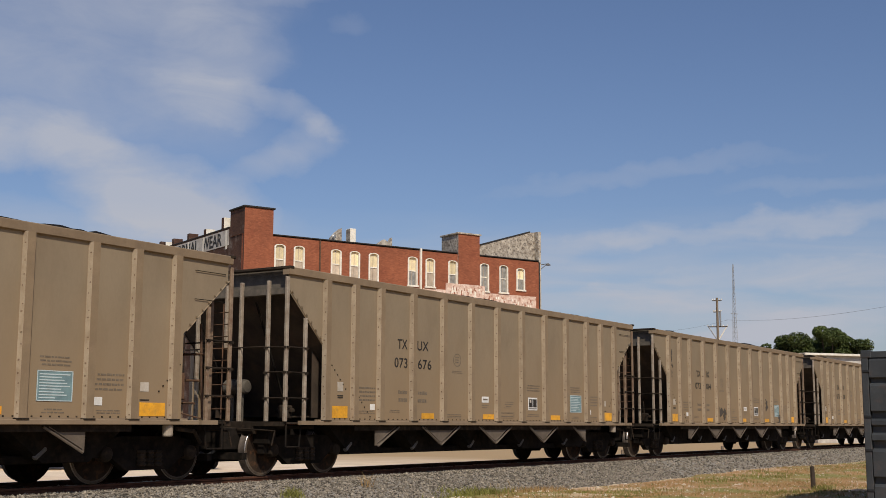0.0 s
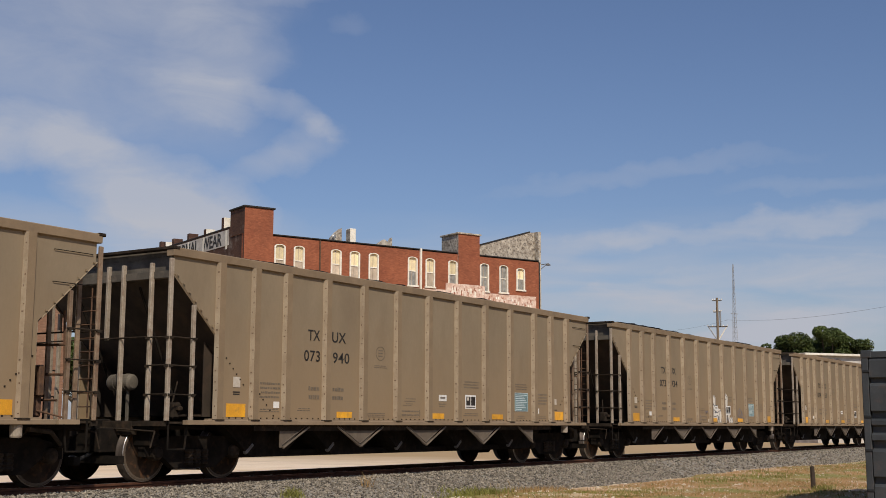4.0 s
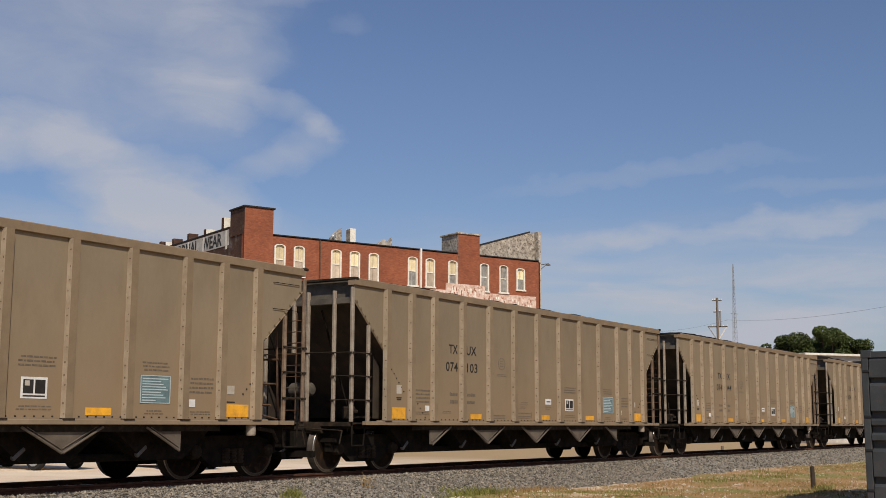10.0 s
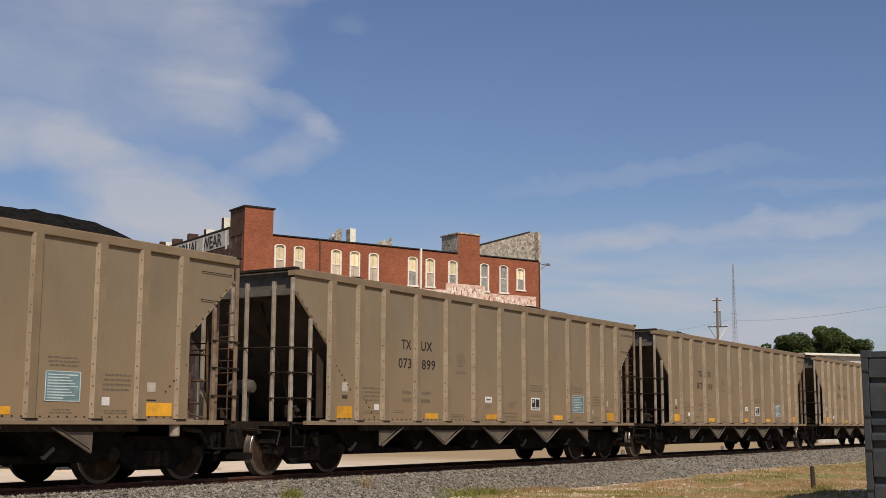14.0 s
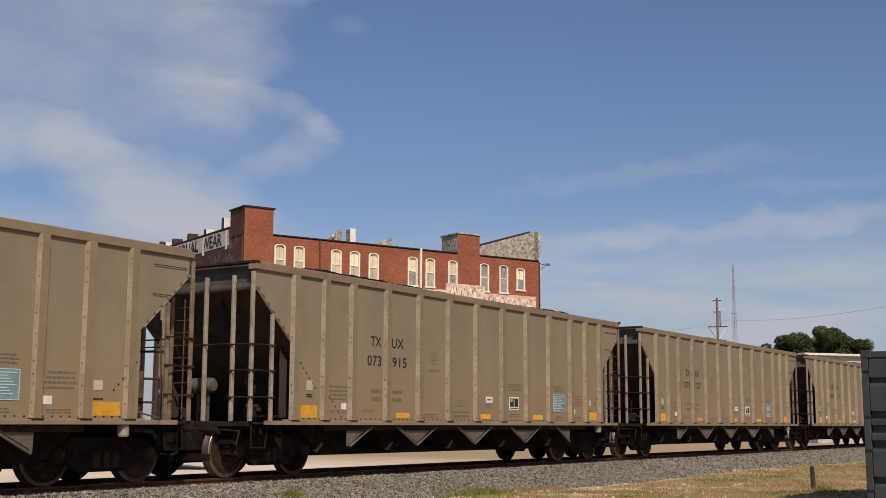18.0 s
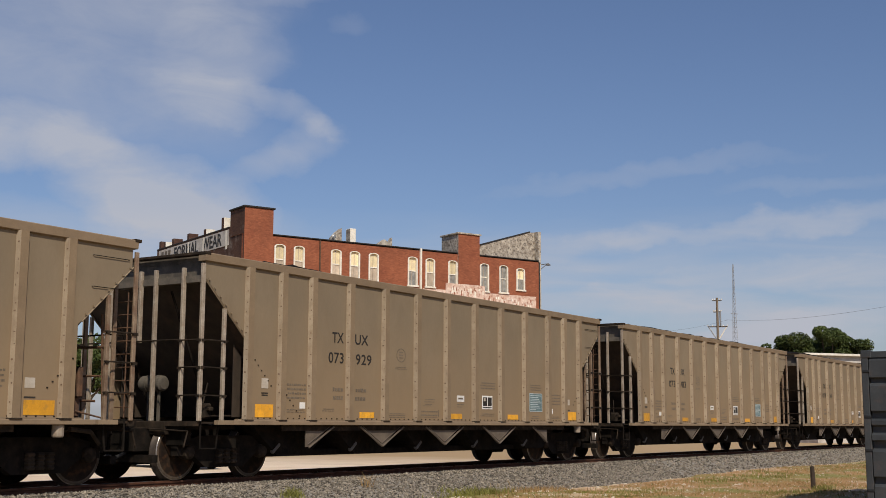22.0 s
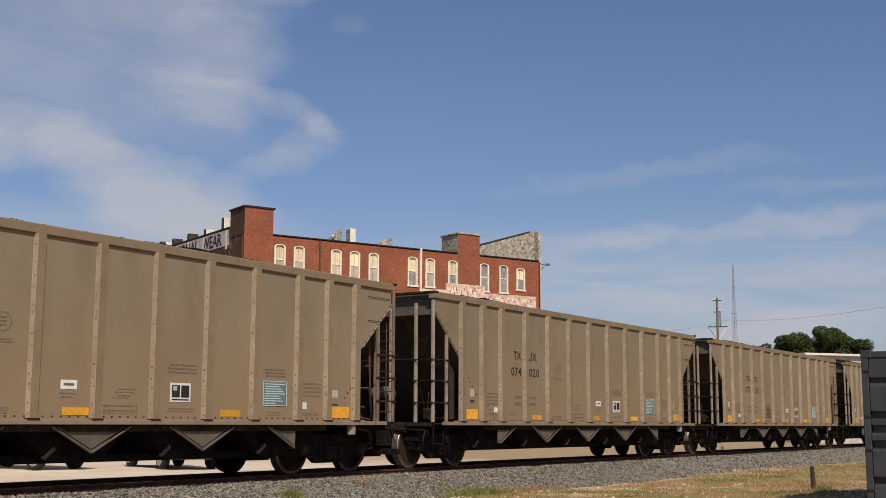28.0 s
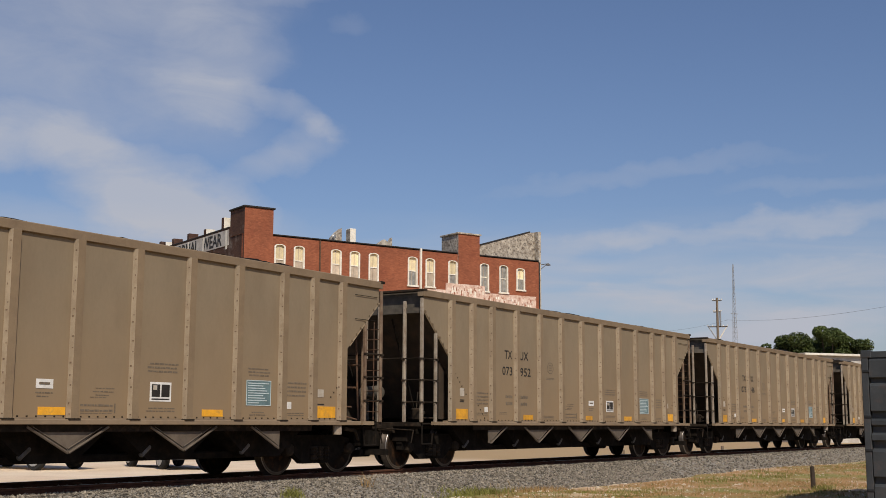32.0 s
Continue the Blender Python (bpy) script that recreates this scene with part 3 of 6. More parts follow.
def build_grass():
    rng = np.random.default_rng(5)

    def blades(name, n, x, y, h, material, label, lean):
        z = np.array([max(ground_z(a, b), bed_z(b) if abs(b - TRACK_Y) < 3.2 else -9) for a, b in zip(x, y)]) - 0.01
        a = rng.uniform(0, 6.28, n)
        w = rng.uniform(0.004, 0.011, n)
        base = np.stack([x, y, z], 1)
        dx = np.stack([np.cos(a) * w, np.sin(a) * w, np.zeros(n)], 1)
        l1 = rng.normal(0, lean, (n, 2))
        mid = base + np.concatenate([l1 * 0.35, np.full((n, 1), 0.6)], 1) * h[:, None]
        tip = base + np.concatenate([l1, np.full((n, 1), 1.0)], 1) * h[:, None]
        v = np.stack([base - dx, base + dx, mid - dx * 0.7, mid + dx * 0.7, tip], 1).reshape(-1, 3)
        f = (np.array([(0, 1, 3), (0, 3, 2), (2, 3, 4)])[None] + 5 * np.arange(n)[:, None, None]).reshape(-1, 3)
        single(name, numpy_mesh(name, v, f, material), None, label, "grass", kind="stuff")

    def field(n, x0, x1, y0, y1, freq, cut, seed):
        out = []
        while len(out) < n:
            x, y = rng.uniform(x0, x1), rng.uniform(y0, y1)
            d = noise.noise(Vector((x * freq, y * freq * 1.4, seed))) + 0.4 * noise.noise(Vector((x * freq * 4, y * freq * 4, seed))) - cut
            if rng.uniform() < min(1.0, max(0.03, d * 1.6 + 0.15)):
                out.append((x, y))
        return np.array(out).T
    n = 26000
    x, y = field(n, 14, 62, 5.5, 12.2, 0.35, -0.1, 1.0)
    blades("dry_grass", n, x, y, rng.uniform(0.015, 0.07, n), M["grass_dry"], "short dry yellow grass beside the ballast", 0.6)
    n = 16000
    x, y = field(n, 14, 62, 5.5, 12.0, 0.3, 0.3, 7.0)
    blades("green_grass", n, x, y, rng.uniform(0.015, 0.085, n), M["grass_green"], "patches of short green grass", 0.6)
    # weeds at the foot of the ballast
    for cx, cy, k, hh, r, mt in ((16.0, 13.35, 190, 0.19, 0.22, "grass_green"), (20.7, 12.55, 900, 0.17, 1.0, "grass_green"), (22.6, 12.3, 500, 0.13, 1.4, "grass_dry"), (18.4, 13.55, 24, 0.32, 0.12, "grass_dry"), (33, 10.9, 380, 0.13, 2.6, "grass_green"), (38, 10.4, 400, 0.13, 3.2, "grass_dry"), (30.0, 11.0, 260, 0.16, 1.5, "grass_green"), (27.7, 7.75, 130, 0.17, 0.5, "grass_green"), (25.0, 7.9, 220, 0.11, 1.2, "grass_green")):
        x, y = rng.normal(cx, r * 0.5, k), rng.normal(cy, min(r, 1.8) * 0.24, k)
        blades("weed_clump", k, x, y, rng.uniform(0.3, 1.0, k) * hh, M[mt], "weeds growing at the foot of the ballast", 0.45)
    n = 260
    x = 15 + 27 * rng.beta(1.1, 2.2, n)
    y = 12.9 - 4.5 * rng.beta(1.0, 2.4, n)
    z = np.array([max(ground_z(a, b), bed_z(b) if abs(b - TRACK_Y) < 3.2 else -9) for a, b in zip(x, y)]) + 0.01
    stones("pale_rocks", np.stack([x, y, z - 0.006], 1), 0.012 + 0.045 * rng.uniform(0, 1, n) ** 2, rng, M["pale_rock"], "pale limestone lumps scattered in the grass", "rock")
    n = 5000
    x, y = rng.uniform(14, 62, n), rng.uniform(5.5, 12.9, n)
    z = np.array([ground_z(a, b) for a, b in zip(x, y)])
    stones("ground_gravel", np.stack([x, y, z], 1), rng.uniform(0.01, 0.028, n), rng, M["pale_rock"], "small loose gravel on the dry ground")


build_grass()


# ---- coal train ----
NUMBERS = ["074012", "073957", "073676", "073804", "073998", "073940", "073934", "074061", "074042", "073248", "074103", "074044", "074075", "073899", "073969", "073911", "073915", "073927", "074074", "073929", "073983", "074004", "074028", "074104", "074020", "073933", "073954", "073952", "073946", "074033", "073921", "074058"]
FIRST = -2                       # number of the first car; car 0 passes the eye first


DIGITS = {t: text_mesh("car_number", t, 0.275, M["ink"], 1.08, 1.10, bold=0.006) for t in sorted({n[:3] for n in NUMBERS} | {n[3:] for n in NUMBERS})}


def add_number(car, digits):
    for txt, left in ((digits[:3], True), (digits[3:], False)):
        me, w = DIGITS[txt]
        ob = part("car_number", me, None, car)
        ob.scale.x = 1.0 if left else 1.08
        ob.location = (4.46 - w if left else 4.84, -HW - 0.004, 2.04)


def plate_mesh(name, w, h, m):
    bm = bm_new()
    box(bm, 0, w, -0.006, 0.001, 0, h)
    return mesh_of(name, bm, M[m])


LABEL, LABEL_TEXT, STRIP = plate_mesh("label_plate", 0.29, 0.13, "white"), plate_mesh("label_text", 0.18, 0.03, "stencil"), plate_mesh("reflector", 0.47, 0.11, "yellow")
def notes_mesh(lines, bar=None):
    """Lines of stencilled writing too small to read: (x0, x1, z, height) each."""
    rng, bm = random.Random(len(lines)), bm_new()
    for x0, x1, z, h in lines:
        x = x0
        while x < x1 - 0.02:
            w = rng.uniform(0.03, 0.10)
            box(bm, x, min(x + w, x1), -0.003, 0, z, z + h * rng.uniform(0.75, 1.0))
            x += w + 0.014
    if bar:
        box(bm, bar, bar + 0.022, -0.004, 0, -0.02, 0.12)
    return mesh_of("stencil_block", bm, M["stencil"])


NOTES = notes_mesh([(0, 0.29, 0.05, 0.02), (0.02, 0.22, 0.0, 0.02)])
NOTES_BOX = notes_mesh([(0.0, 0.60, 0.075, 0.032), (0.0, 0.60, 0.0, 0.032), (0.0, 0.60, -0.03, 0.01)], 0.63)
NOTES_TOP = notes_mesh([(0.1, 0.45, 0.10, 0.016), (0.05, 0.45, 0.05, 0.016), (0.1, 0.35, 0.0, 0.016), (0.0, 0.3, -0.03, 0.012)])
CAR = 16.18                    # length between coupling faces
HW = 1.60                      # half width over the side sheets
TOP, SILL = 3.675, 0.90
RIBS = [1.72, 2.58, 3.41, 4.53, 5.66, 6.78, 7.90, 9.03, 10.16, 11.28, 12.43, 13.27, 14.10]
BAYS = [x + 0.067 for x in RIBS[2:11:2]]      # a hopper bay under every second rib
XA, XB = 0.70, 15.44           # ends of the top of the body


EARLY = ("073676", "074061", "074042", "073899", "074074", "073983", "074028", "074104", "073954")     # cars whose white label sits one panel further forward


def add_labels(car, digits):
    """The white label with its text bar, and the reflector below it."""
    x = 7.36 if digits in EARLY else 8.43
    label = part("label_plate", LABEL, None, car, "small white label plate")
    label.location = (x, -HW, 1.40)
    part("label_text", LABEL_TEXT, None, label).location = (0.05, -0.007, 0.055)
    part("reflector", STRIP, None, car, "yellow reflective strip").location = (x - 0.27 if digits not in EARLY else x + 0.05, -HW, 1.035)
    part("stencil_block", NOTES, None, car, kind="stuff").location = (x, -HW, 1.28)
    block = part("stencil_block", NOTES_BOX, None, car, kind="stuff")
    block.location = (8.15, -HW, 1.09) if digits in EARLY else (7.08, -HW, 1.09)
    part("stencil_block", NOTES_TOP, None, car, kind="stuff").location = (8.32 if digits in EARLY else 7.12, -HW, 1.32)


def flip(pts):
    return [(CAR - x, *r) for x, *r in pts]


def build_car():
    car = thing("hopper_car", "tan steel coal hopper car with vertical ribs, loaded with coal", "freight car", "hopper cars of the train")
    # side sheets with cut-away lower corners
    side = [(XA + 0.06, TOP - 0.02), (XA + 0.06, 3.24), (1.74, 2.33), (1.74, SILL + 0.06), (14.40, SILL + 0.06), (14.40, 2.33), (XB - 0.06, 3.24), (XB - 0.06, TOP - 0.02)]
    for s in (-1, 1):
        bm = bm_new()
        prism(bm, side, "y", s * HW, s * (HW - 0.012))
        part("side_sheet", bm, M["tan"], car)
        bm = bm_new()
        prism(bm, [(s * (HW - 0.10), TOP - 0.135), (s * (HW + 0.042), TOP - 0.135), (s * (HW + 0.05), TOP - 0.127), (s * (HW + 0.065), TOP - 0.012), (s * (HW + 0.055), TOP), (s * (HW - 0.10), TOP)], "x", XA, XB)
        part("top_chord", bm, M["chord"], car)
        bm = bm_new()
        y0, y1 = sorted((s * (HW - 0.05), s * (HW + 0.10)))
        box(bm, 1.40, 14.72, y0, y1, SILL, SILL + 0.075, 0.008)
        y0, y1 = sorted((s * (HW - 0.05), s * (HW + 0.03)))
        box(bm, 1.60, 14.52, y0, y1, SILL + 0.075, SILL + 0.10)
        part("side_sill", bm, M["chord"], car)
        # angle irons along the cut corners
        for ends in (False, True):
            bm = bm_new()
            p = [(XA + 0.08, s * (HW + 0.005), 3.26), (1.72, s * (HW + 0.005), 2.37)]
            a, b = flip(p) if ends else p
            rod(bm, a, b, 0.012, 4)
            for k in range(7):
                q = Vector(a).lerp(Vector(b), (k + 0.5) / 7) + Vector((0, s * 0.012, 0.05))
                box(bm, q.x - 0.014, q.x + 0.014, q.y - 0.012, q.y + 0.012, q.z - 0.014, q.z + 0.014)
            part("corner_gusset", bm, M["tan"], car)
    # ribs: front flange, and edges painted paler as if the sun caught them
    bm = bm_new()
    box(bm, 0, 0.135, -0.105, 0.0, 0, 1, 0)
    bm.faces.ensure_lookup_table()
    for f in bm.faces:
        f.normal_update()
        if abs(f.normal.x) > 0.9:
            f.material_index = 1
    z0, z1 = SILL + 0.075, TOP - 0.135
    for v in bm.verts:
        v.co.z = z0 + v.co.z * (z1 - z0)
    rr = random.Random(12)
    for k in range(13):
        z = z0 + 0.07 + k * 0.19 + rr.uniform(-0.05, 0.05)
        d, e = rr.uniform(0.012, 0.04), rr.uniform(0.025, 0.075)
        box(bm, -0.004, 0.004, -e - d, -e, z, z + rr.uniform(0.012, 0.03))
    bm.faces.ensure_lookup_table()
    for f in bm.faces[6:]:
        f.material_index = 2
    box(bm, -0.035, 0.17, -0.114, 0.0, z0 - 0.006, z0 + 0.016)
    bm.faces.ensure_lookup_table()
    for f in bm.faces[-6:]:
        f.material_index = 3
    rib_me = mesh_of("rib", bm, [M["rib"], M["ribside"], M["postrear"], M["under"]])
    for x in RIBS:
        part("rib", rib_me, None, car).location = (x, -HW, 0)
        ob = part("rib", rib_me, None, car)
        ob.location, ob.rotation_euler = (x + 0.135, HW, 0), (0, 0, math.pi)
    # bolts along the sill
    bm = bm_new()
    x = 1.95
    while x < 14.3:
        box(bm, x, x + 0.022, -HW - 0.012, -HW, SILL + 0.105, SILL + 0.125)
        x += 0.155
    for x0, z0, dx, dz in ((2.0, 1.98, 0.085, -0.085), (13.9, 1.40, 0.085, 0.085), (2.75, 1.50, 0.09, -0.09)):
        for k in range(6):
            box(bm, x0 + k * dx, x0 + k * dx + 0.022, -HW - 0.012, -HW, z0 + k * dz, z0 + k * dz + 0.022)
    part("bolts", bm, M["under"], car, kind="stuff")
    for rear in (False, True):
        def X(x):
            return CAR - x if rear else x

        def bx(bm, xa, xb, *r, **kw):
            a, b = sorted((X(xa), X(xb)))
            return box(bm, a, b, *r, **kw)
        # end plate, head chord
        bm = bm_new()
        bx(bm, XA + 0.16, XA + 0.175, -HW + 0.015, HW - 0.015, 3.22, TOP - 0.02)
        bx(bm, XA + 0.03, XA + 0.18, -HW + 0.015, HW - 0.015, 3.20, 3.24)
        bx(bm, XA + 0.03, XA + 0.045, -HW + 0.015, HW - 0.015, 3.20, 3.31)
        part("end_plate", bm, M["endplate"], car)
        bm = bm_new()
        bx(bm, XA - 0.015, XA + 0.12, -HW - 0.072, HW + 0.072, TOP - 0.035, TOP + 0.016, bevel=0.01)
        part("end_chord", bm, M["under"], car, "dark rusty end chord")
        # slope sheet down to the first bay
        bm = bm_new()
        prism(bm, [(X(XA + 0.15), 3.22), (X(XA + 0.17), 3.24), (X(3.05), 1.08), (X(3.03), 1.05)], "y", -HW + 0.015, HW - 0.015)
        part("slope_sheet", bm, M["slope"], car, "dark sloping end sheet")
        # braces under the slope sheet
        for y in (-0.75, 0.75):
            bm = bm_new()
            rod(bm, (X(0.86), y, 3.1), (X(1.9), y * 0.9, 1.05), 0.022, 6)
            part("brace", bm, M["shade_grime"], car)
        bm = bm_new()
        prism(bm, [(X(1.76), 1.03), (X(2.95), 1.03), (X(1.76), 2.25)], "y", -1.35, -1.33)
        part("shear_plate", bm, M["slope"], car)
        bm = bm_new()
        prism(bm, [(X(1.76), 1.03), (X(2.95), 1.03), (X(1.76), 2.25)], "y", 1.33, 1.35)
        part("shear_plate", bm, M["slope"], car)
        # posts
        for y, zt, zb in ((-1.6, 3.5, SILL + 0.06), (-1.17, 3.45, SILL + 0.06), (-0.53, 3.45, SILL + 0.06), (-0.18, 3.45, 2.25), (0.53, 3.45, SILL + 0.06), (1.17, 3.45, SILL + 0.06), (1.6, 3.5, SILL + 0.06)):
            bm = bm_new()
            bx(bm, XA - 0.02, XA + 0.055, y - (0.021 if rear else 0.028), y + (0.021 if rear else 0.028), zb, zt, bevel=0.008)
            part("end_post", bm, M["postrear" if rear else "post"], car)
        for s in (-1, 1):
            bm = bm_new()
            bx(bm, 1.205, 1.265, s * HW - 0.03, s * HW + 0.03, SILL + 0.06, 2.80, bevel=0.006)
            part("side_post", bm, M["postrear" if rear else "post"], car)
            for z in (1.37, 1.82, 2.26):
                bm = bm_new()
                rod(bm, (X(XA), s * (HW + 0.035), z), (X(1.30), s * (HW + 0.035), z), 0.013, 6)
                for xx in (XA + 0.03, 1.24):
                    bx(bm, xx - 0.03, xx + 0.03, s * (HW + 0.03) - 0.02, s * (HW + 0.03) + 0.02, z - 0.03, z + 0.012)
                part("grab_rung", bm, M["under"], car)
                bm = bm_new()
                rod(bm, (X(XA - 0.035), s * 1.62, z), (X(XA - 0.035), s * 1.14, z), 0.013, 6)
                for yy in (1.6, 1.17):
                    bx(bm, XA - 0.05, XA - 0.01, s * yy - 0.03, s * yy + 0.03, z - 0.03, z + 0.012)
                part("grab_rung", bm, M["under"], car)
            if rear and s < 0:
                bm = bm_new()
                for k in range(9):
                    rod(bm, (X(XA - 0.03), -1.58, 1.16 + k * 0.2), (X(XA - 0.03), -1.19, 1.16 + k * 0.2), 0.010, 5)
                rod(bm, (X(XA - 0.03), -1.40, 1.0), (X(XA - 0.03), -1.40, 2.9), 0.012, 5)
                part("ladder", bm, M["rust"], car, "rusty end ladder")
            # small step hung from the sill
            bm = bm_new()
            for a, b in (((0.80, 0.98), (0.80, 0.52)), ((1.22, 0.98), (1.16, 0.52)), ((0.80, 0.52), (1.16, 0.52))):
                rod(bm, (X(a[0]), s * 1.56, a[1]), (X(b[0]), s * 1.56, b[1]), 0.017, 6)
            part("sill_step", bm, M["shade_grime"], car)
        # upper grab handles on the rear side sheet
        if rear:
            for z in (3.36, 2.90):
                bm = bm_new()
                rod(bm, (14.62, -HW - 0.022, z), (15.30, -HW - 0.022, z), 0.006, 6)
                for xx in (14.62, 15.30):
                    rod(bm, (xx, -HW - 0.022, z), (xx, -HW, z), 0.006, 6)
                part("grab_rung", bm, M["shade_grime"], car)
        bm = bm_new()
        rod(bm, (X(XA - 0.03), -1.15, 2.27), (X(XA - 0.03), 1.15, 2.27), 0.014, 6)
        part("cross_rail", bm, M["under"], car)
        # platform and end sill
        bm = bm_new()
        bx(bm, 0.62, 0.74, -0.95, 0.95, SILL - 0.16, SILL + 0.06, bevel=0.01)
        bx(bm, 0.62, 0.74, -1.58, -0.95, SILL - 0.02, SILL + 0.06)
        bx(bm, 0.62, 0.74, 0.95, 1.58, SILL - 0.02, SILL + 0.06)
        bx(bm, 0.74, 1.80, -1.56, 1.56, SILL + 0.02, SILL + 0.05)
        part("end_sill", bm, M["under"], car)
        bm = bm_new()
        bx(bm, 1.05, 1.42, -HW - 0.105, -HW - 0.02, SILL + 0.005, SILL + 0.075)
        part("sill_end_plate", bm, M["chord"], car)
        # its near-black tone holds the shade between the cars
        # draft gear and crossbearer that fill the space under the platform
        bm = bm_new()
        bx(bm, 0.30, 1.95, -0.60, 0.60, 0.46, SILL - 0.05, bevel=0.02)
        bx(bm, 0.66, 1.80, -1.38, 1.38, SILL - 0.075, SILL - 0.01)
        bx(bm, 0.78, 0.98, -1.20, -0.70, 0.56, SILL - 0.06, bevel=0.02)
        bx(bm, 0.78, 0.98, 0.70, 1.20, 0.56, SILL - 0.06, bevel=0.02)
        part("draft_gear", bm, M["shade_grime"], car)
        # coupler
        bm = bm_new()
        bx(bm, 0.16, 0.70, -0.09, 0.09, 0.73, 0.90, bevel=0.02)
        bx(bm, -0.02, 0.20, -0.17, 0.13, 0.68, 0.95, bevel=0.04)
        bx(bm, 0.50, 0.80, -0.28, 0.28, 0.66, 0.99, bevel=0.02)
        part("coupler", bm, M["shade_grime"], car)
        bm = bm_new()
        pts = [Vector((X(0.55), -0.32, 0.72)), Vector((X(0.35), -0.34, 0.45)), Vector((X(0.12), -0.34, 0.36)), Vector((X(0.0), -0.33, 0.42))]
        for a, b in zip(pts, pts[1:]):
            rod(bm, a, b, 0.028, 7)
        part("air_hose", bm, M["rubber"], car, "black rubber air hose")
        # uncoupling lever
        bm = bm_new()
        rod(bm, (X(0.58), -1.5, 0.80), (X(0.58), -0.15, 0.86), 0.014, 6)
        rod(bm, (X(0.58), -1.5, 0.80), (X(0.50), -1.5, 0.55), 0.014, 6)
        part("uncoupling_lever", bm, M["under"], car)
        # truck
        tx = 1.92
        truck = part("truck", (lambda b: (bx(b, tx - 0.22, tx + 0.22, -1.0, 1.0, 0.42, 0.72, bevel=0.03), b)[1])(bm_new()), M["shade_grime"], car)
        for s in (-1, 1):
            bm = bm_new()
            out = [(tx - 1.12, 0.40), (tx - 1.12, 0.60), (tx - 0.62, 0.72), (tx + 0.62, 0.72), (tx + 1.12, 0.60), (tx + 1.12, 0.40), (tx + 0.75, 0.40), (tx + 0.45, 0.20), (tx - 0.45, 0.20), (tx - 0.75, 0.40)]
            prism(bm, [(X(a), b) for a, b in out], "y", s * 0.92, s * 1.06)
            part("side_frame", bm, M["shade_grime"], truck)
            bm = bm_new()
            for k in (-0.17, 0.0, 0.17):
                for dz in range(4):
                    lathe(bm, [(0.0, 0.07), (0.03, 0.085), (0.06, 0.07)], (X(tx + k), s * 1.08, 0.26 + dz * 0.062), "z", 8)
            part("spring_nest", bm, M["under"], truck, kind="stuff")
            for k in (-0.89, 0.89):
                bm = bm_new()
                lathe(bm, [(-0.11, 0.11), (-0.02, 0.125), (0.06, 0.115), (0.10, 0.07)] if s > 0 else [(-0.10, 0.07), (-0.06, 0.115), (0.02, 0.125), (0.11, 0.11)], (X(tx + k), s * 1.06, 0.457), "y", 12)
                part("bearing_cap", bm, M["under"], truck)
        # brake beam and rod
        bm = bm_new()
        bx(bm, tx - 1.55, tx - 1.43, -0.95, 0.95, 0.30, 0.42)
        part("brake_beam", bm, M["shade_grime"], truck)
        bm = bm_new()
        rod(bm, (X(tx - 0.4), -0.5, 0.33), (X(tx + 1.6), -0.5, 0.45), 0.025, 6)
        part("brake_rod", bm, M["shade_grime"], truck)
    # end equipment
    bm = bm_new()
    lathe(bm, [(-0.26, 0.03), (-0.25, 0.10), (-0.21, 0.135), (0.25, 0.135), (0.30, 0.10), (0.31, 0.03)], (1.38, 0.12, 1.60), "y", 24)
    for y in (0.0, 0.24):
        lathe(bm, [(-0.02, 0.145), (0.02, 0.145)], (1.38, y, 1.60), "y", 24)
        box(bm, 1.36, 1.40, y - 0.02, y + 0.02, 0.96, 1.48)
    part("air_reservoir", bm, M["endplate"], car, "grey-brown air reservoir on the end platform")
    bm = bm_new()
    box(bm, 1.32, 1.52, -1.12, -0.90, 1.0, 1.26, 0.03)
    box(bm, 1.38, 1.48, -1.20, -0.82, 1.12, 1.20, 0.02)
    rod(bm, (1.42, -1.0, 1.26), (1.62, -0.9, 1.60), 0.014, 6)
    rod(bm, (1.42, -1.1, 1.05), (2.0, -1.25, 1.05), 0.02, 6)
    part("brake_valve", bm, M["under"], car)
    bm = bm_new()
    lathe(bm, [(-0.32, 0.05), (-0.30, 0.15), (0.30, 0.15), (0.32, 0.05)], (CAR - 1.35, 0.55, 1.23), "y", 14)
    part("air_reservoir", bm, M["under"], car)
    for k, (x, y, zt, r) in enumerate(((0.95, -1.25, 2.55, 0.022), (1.1, -0.7, 2.3, 0.03), (1.0, -0.2, 2.7, 0.022), (1.1, 0.5, 2.4, 0.028), (1.3, 1.2, 2.2, 0.022))):
        bm = bm_new()
        rod(bm, (CAR - x, y, 1.0), (CAR - x - 0.05, y + 0.04, zt), r, 6)
        rod(bm, (CAR - x - 0.01, y, 1.0 + 0.2 * (k % 3)), (CAR - x - 0.3, y + 0.25, 1.1 + 0.2 * (k % 3)), r * 0.7, 6)
        part("brake_pipe", bm, M["rust"], car, "rusty brake pipe")
    for z, y0, y1 in ((1.62, -1.2, 0.9), (1.25, -1.1, 0.6), (2.05, -1.3, 1.2)):
        bm = bm_new()
        rod(bm, (CAR - 0.98, y0, z), (CAR - 1.2, y1, z + 0.05), 0.022, 6)
        part("brake_rod", bm, M["rust"], car, "rusty brake rod")
    for y, w, zt in ((-0.42, 0.07, 2.45), (0.62, 0.09, 2.3)):
        bm = bm_new()
        box(bm, CAR - 1.10, CAR - 1.04, y - w / 2, y + w / 2, 0.98, zt, 0.01)
        part("centre_post", bm, M["rust"], car, "rusty centre post")
    bm = bm_new()
    box(bm, CAR - 1.45, CAR - 1.15, -1.0, -0.6, 1.0, 1.38, 0.03)
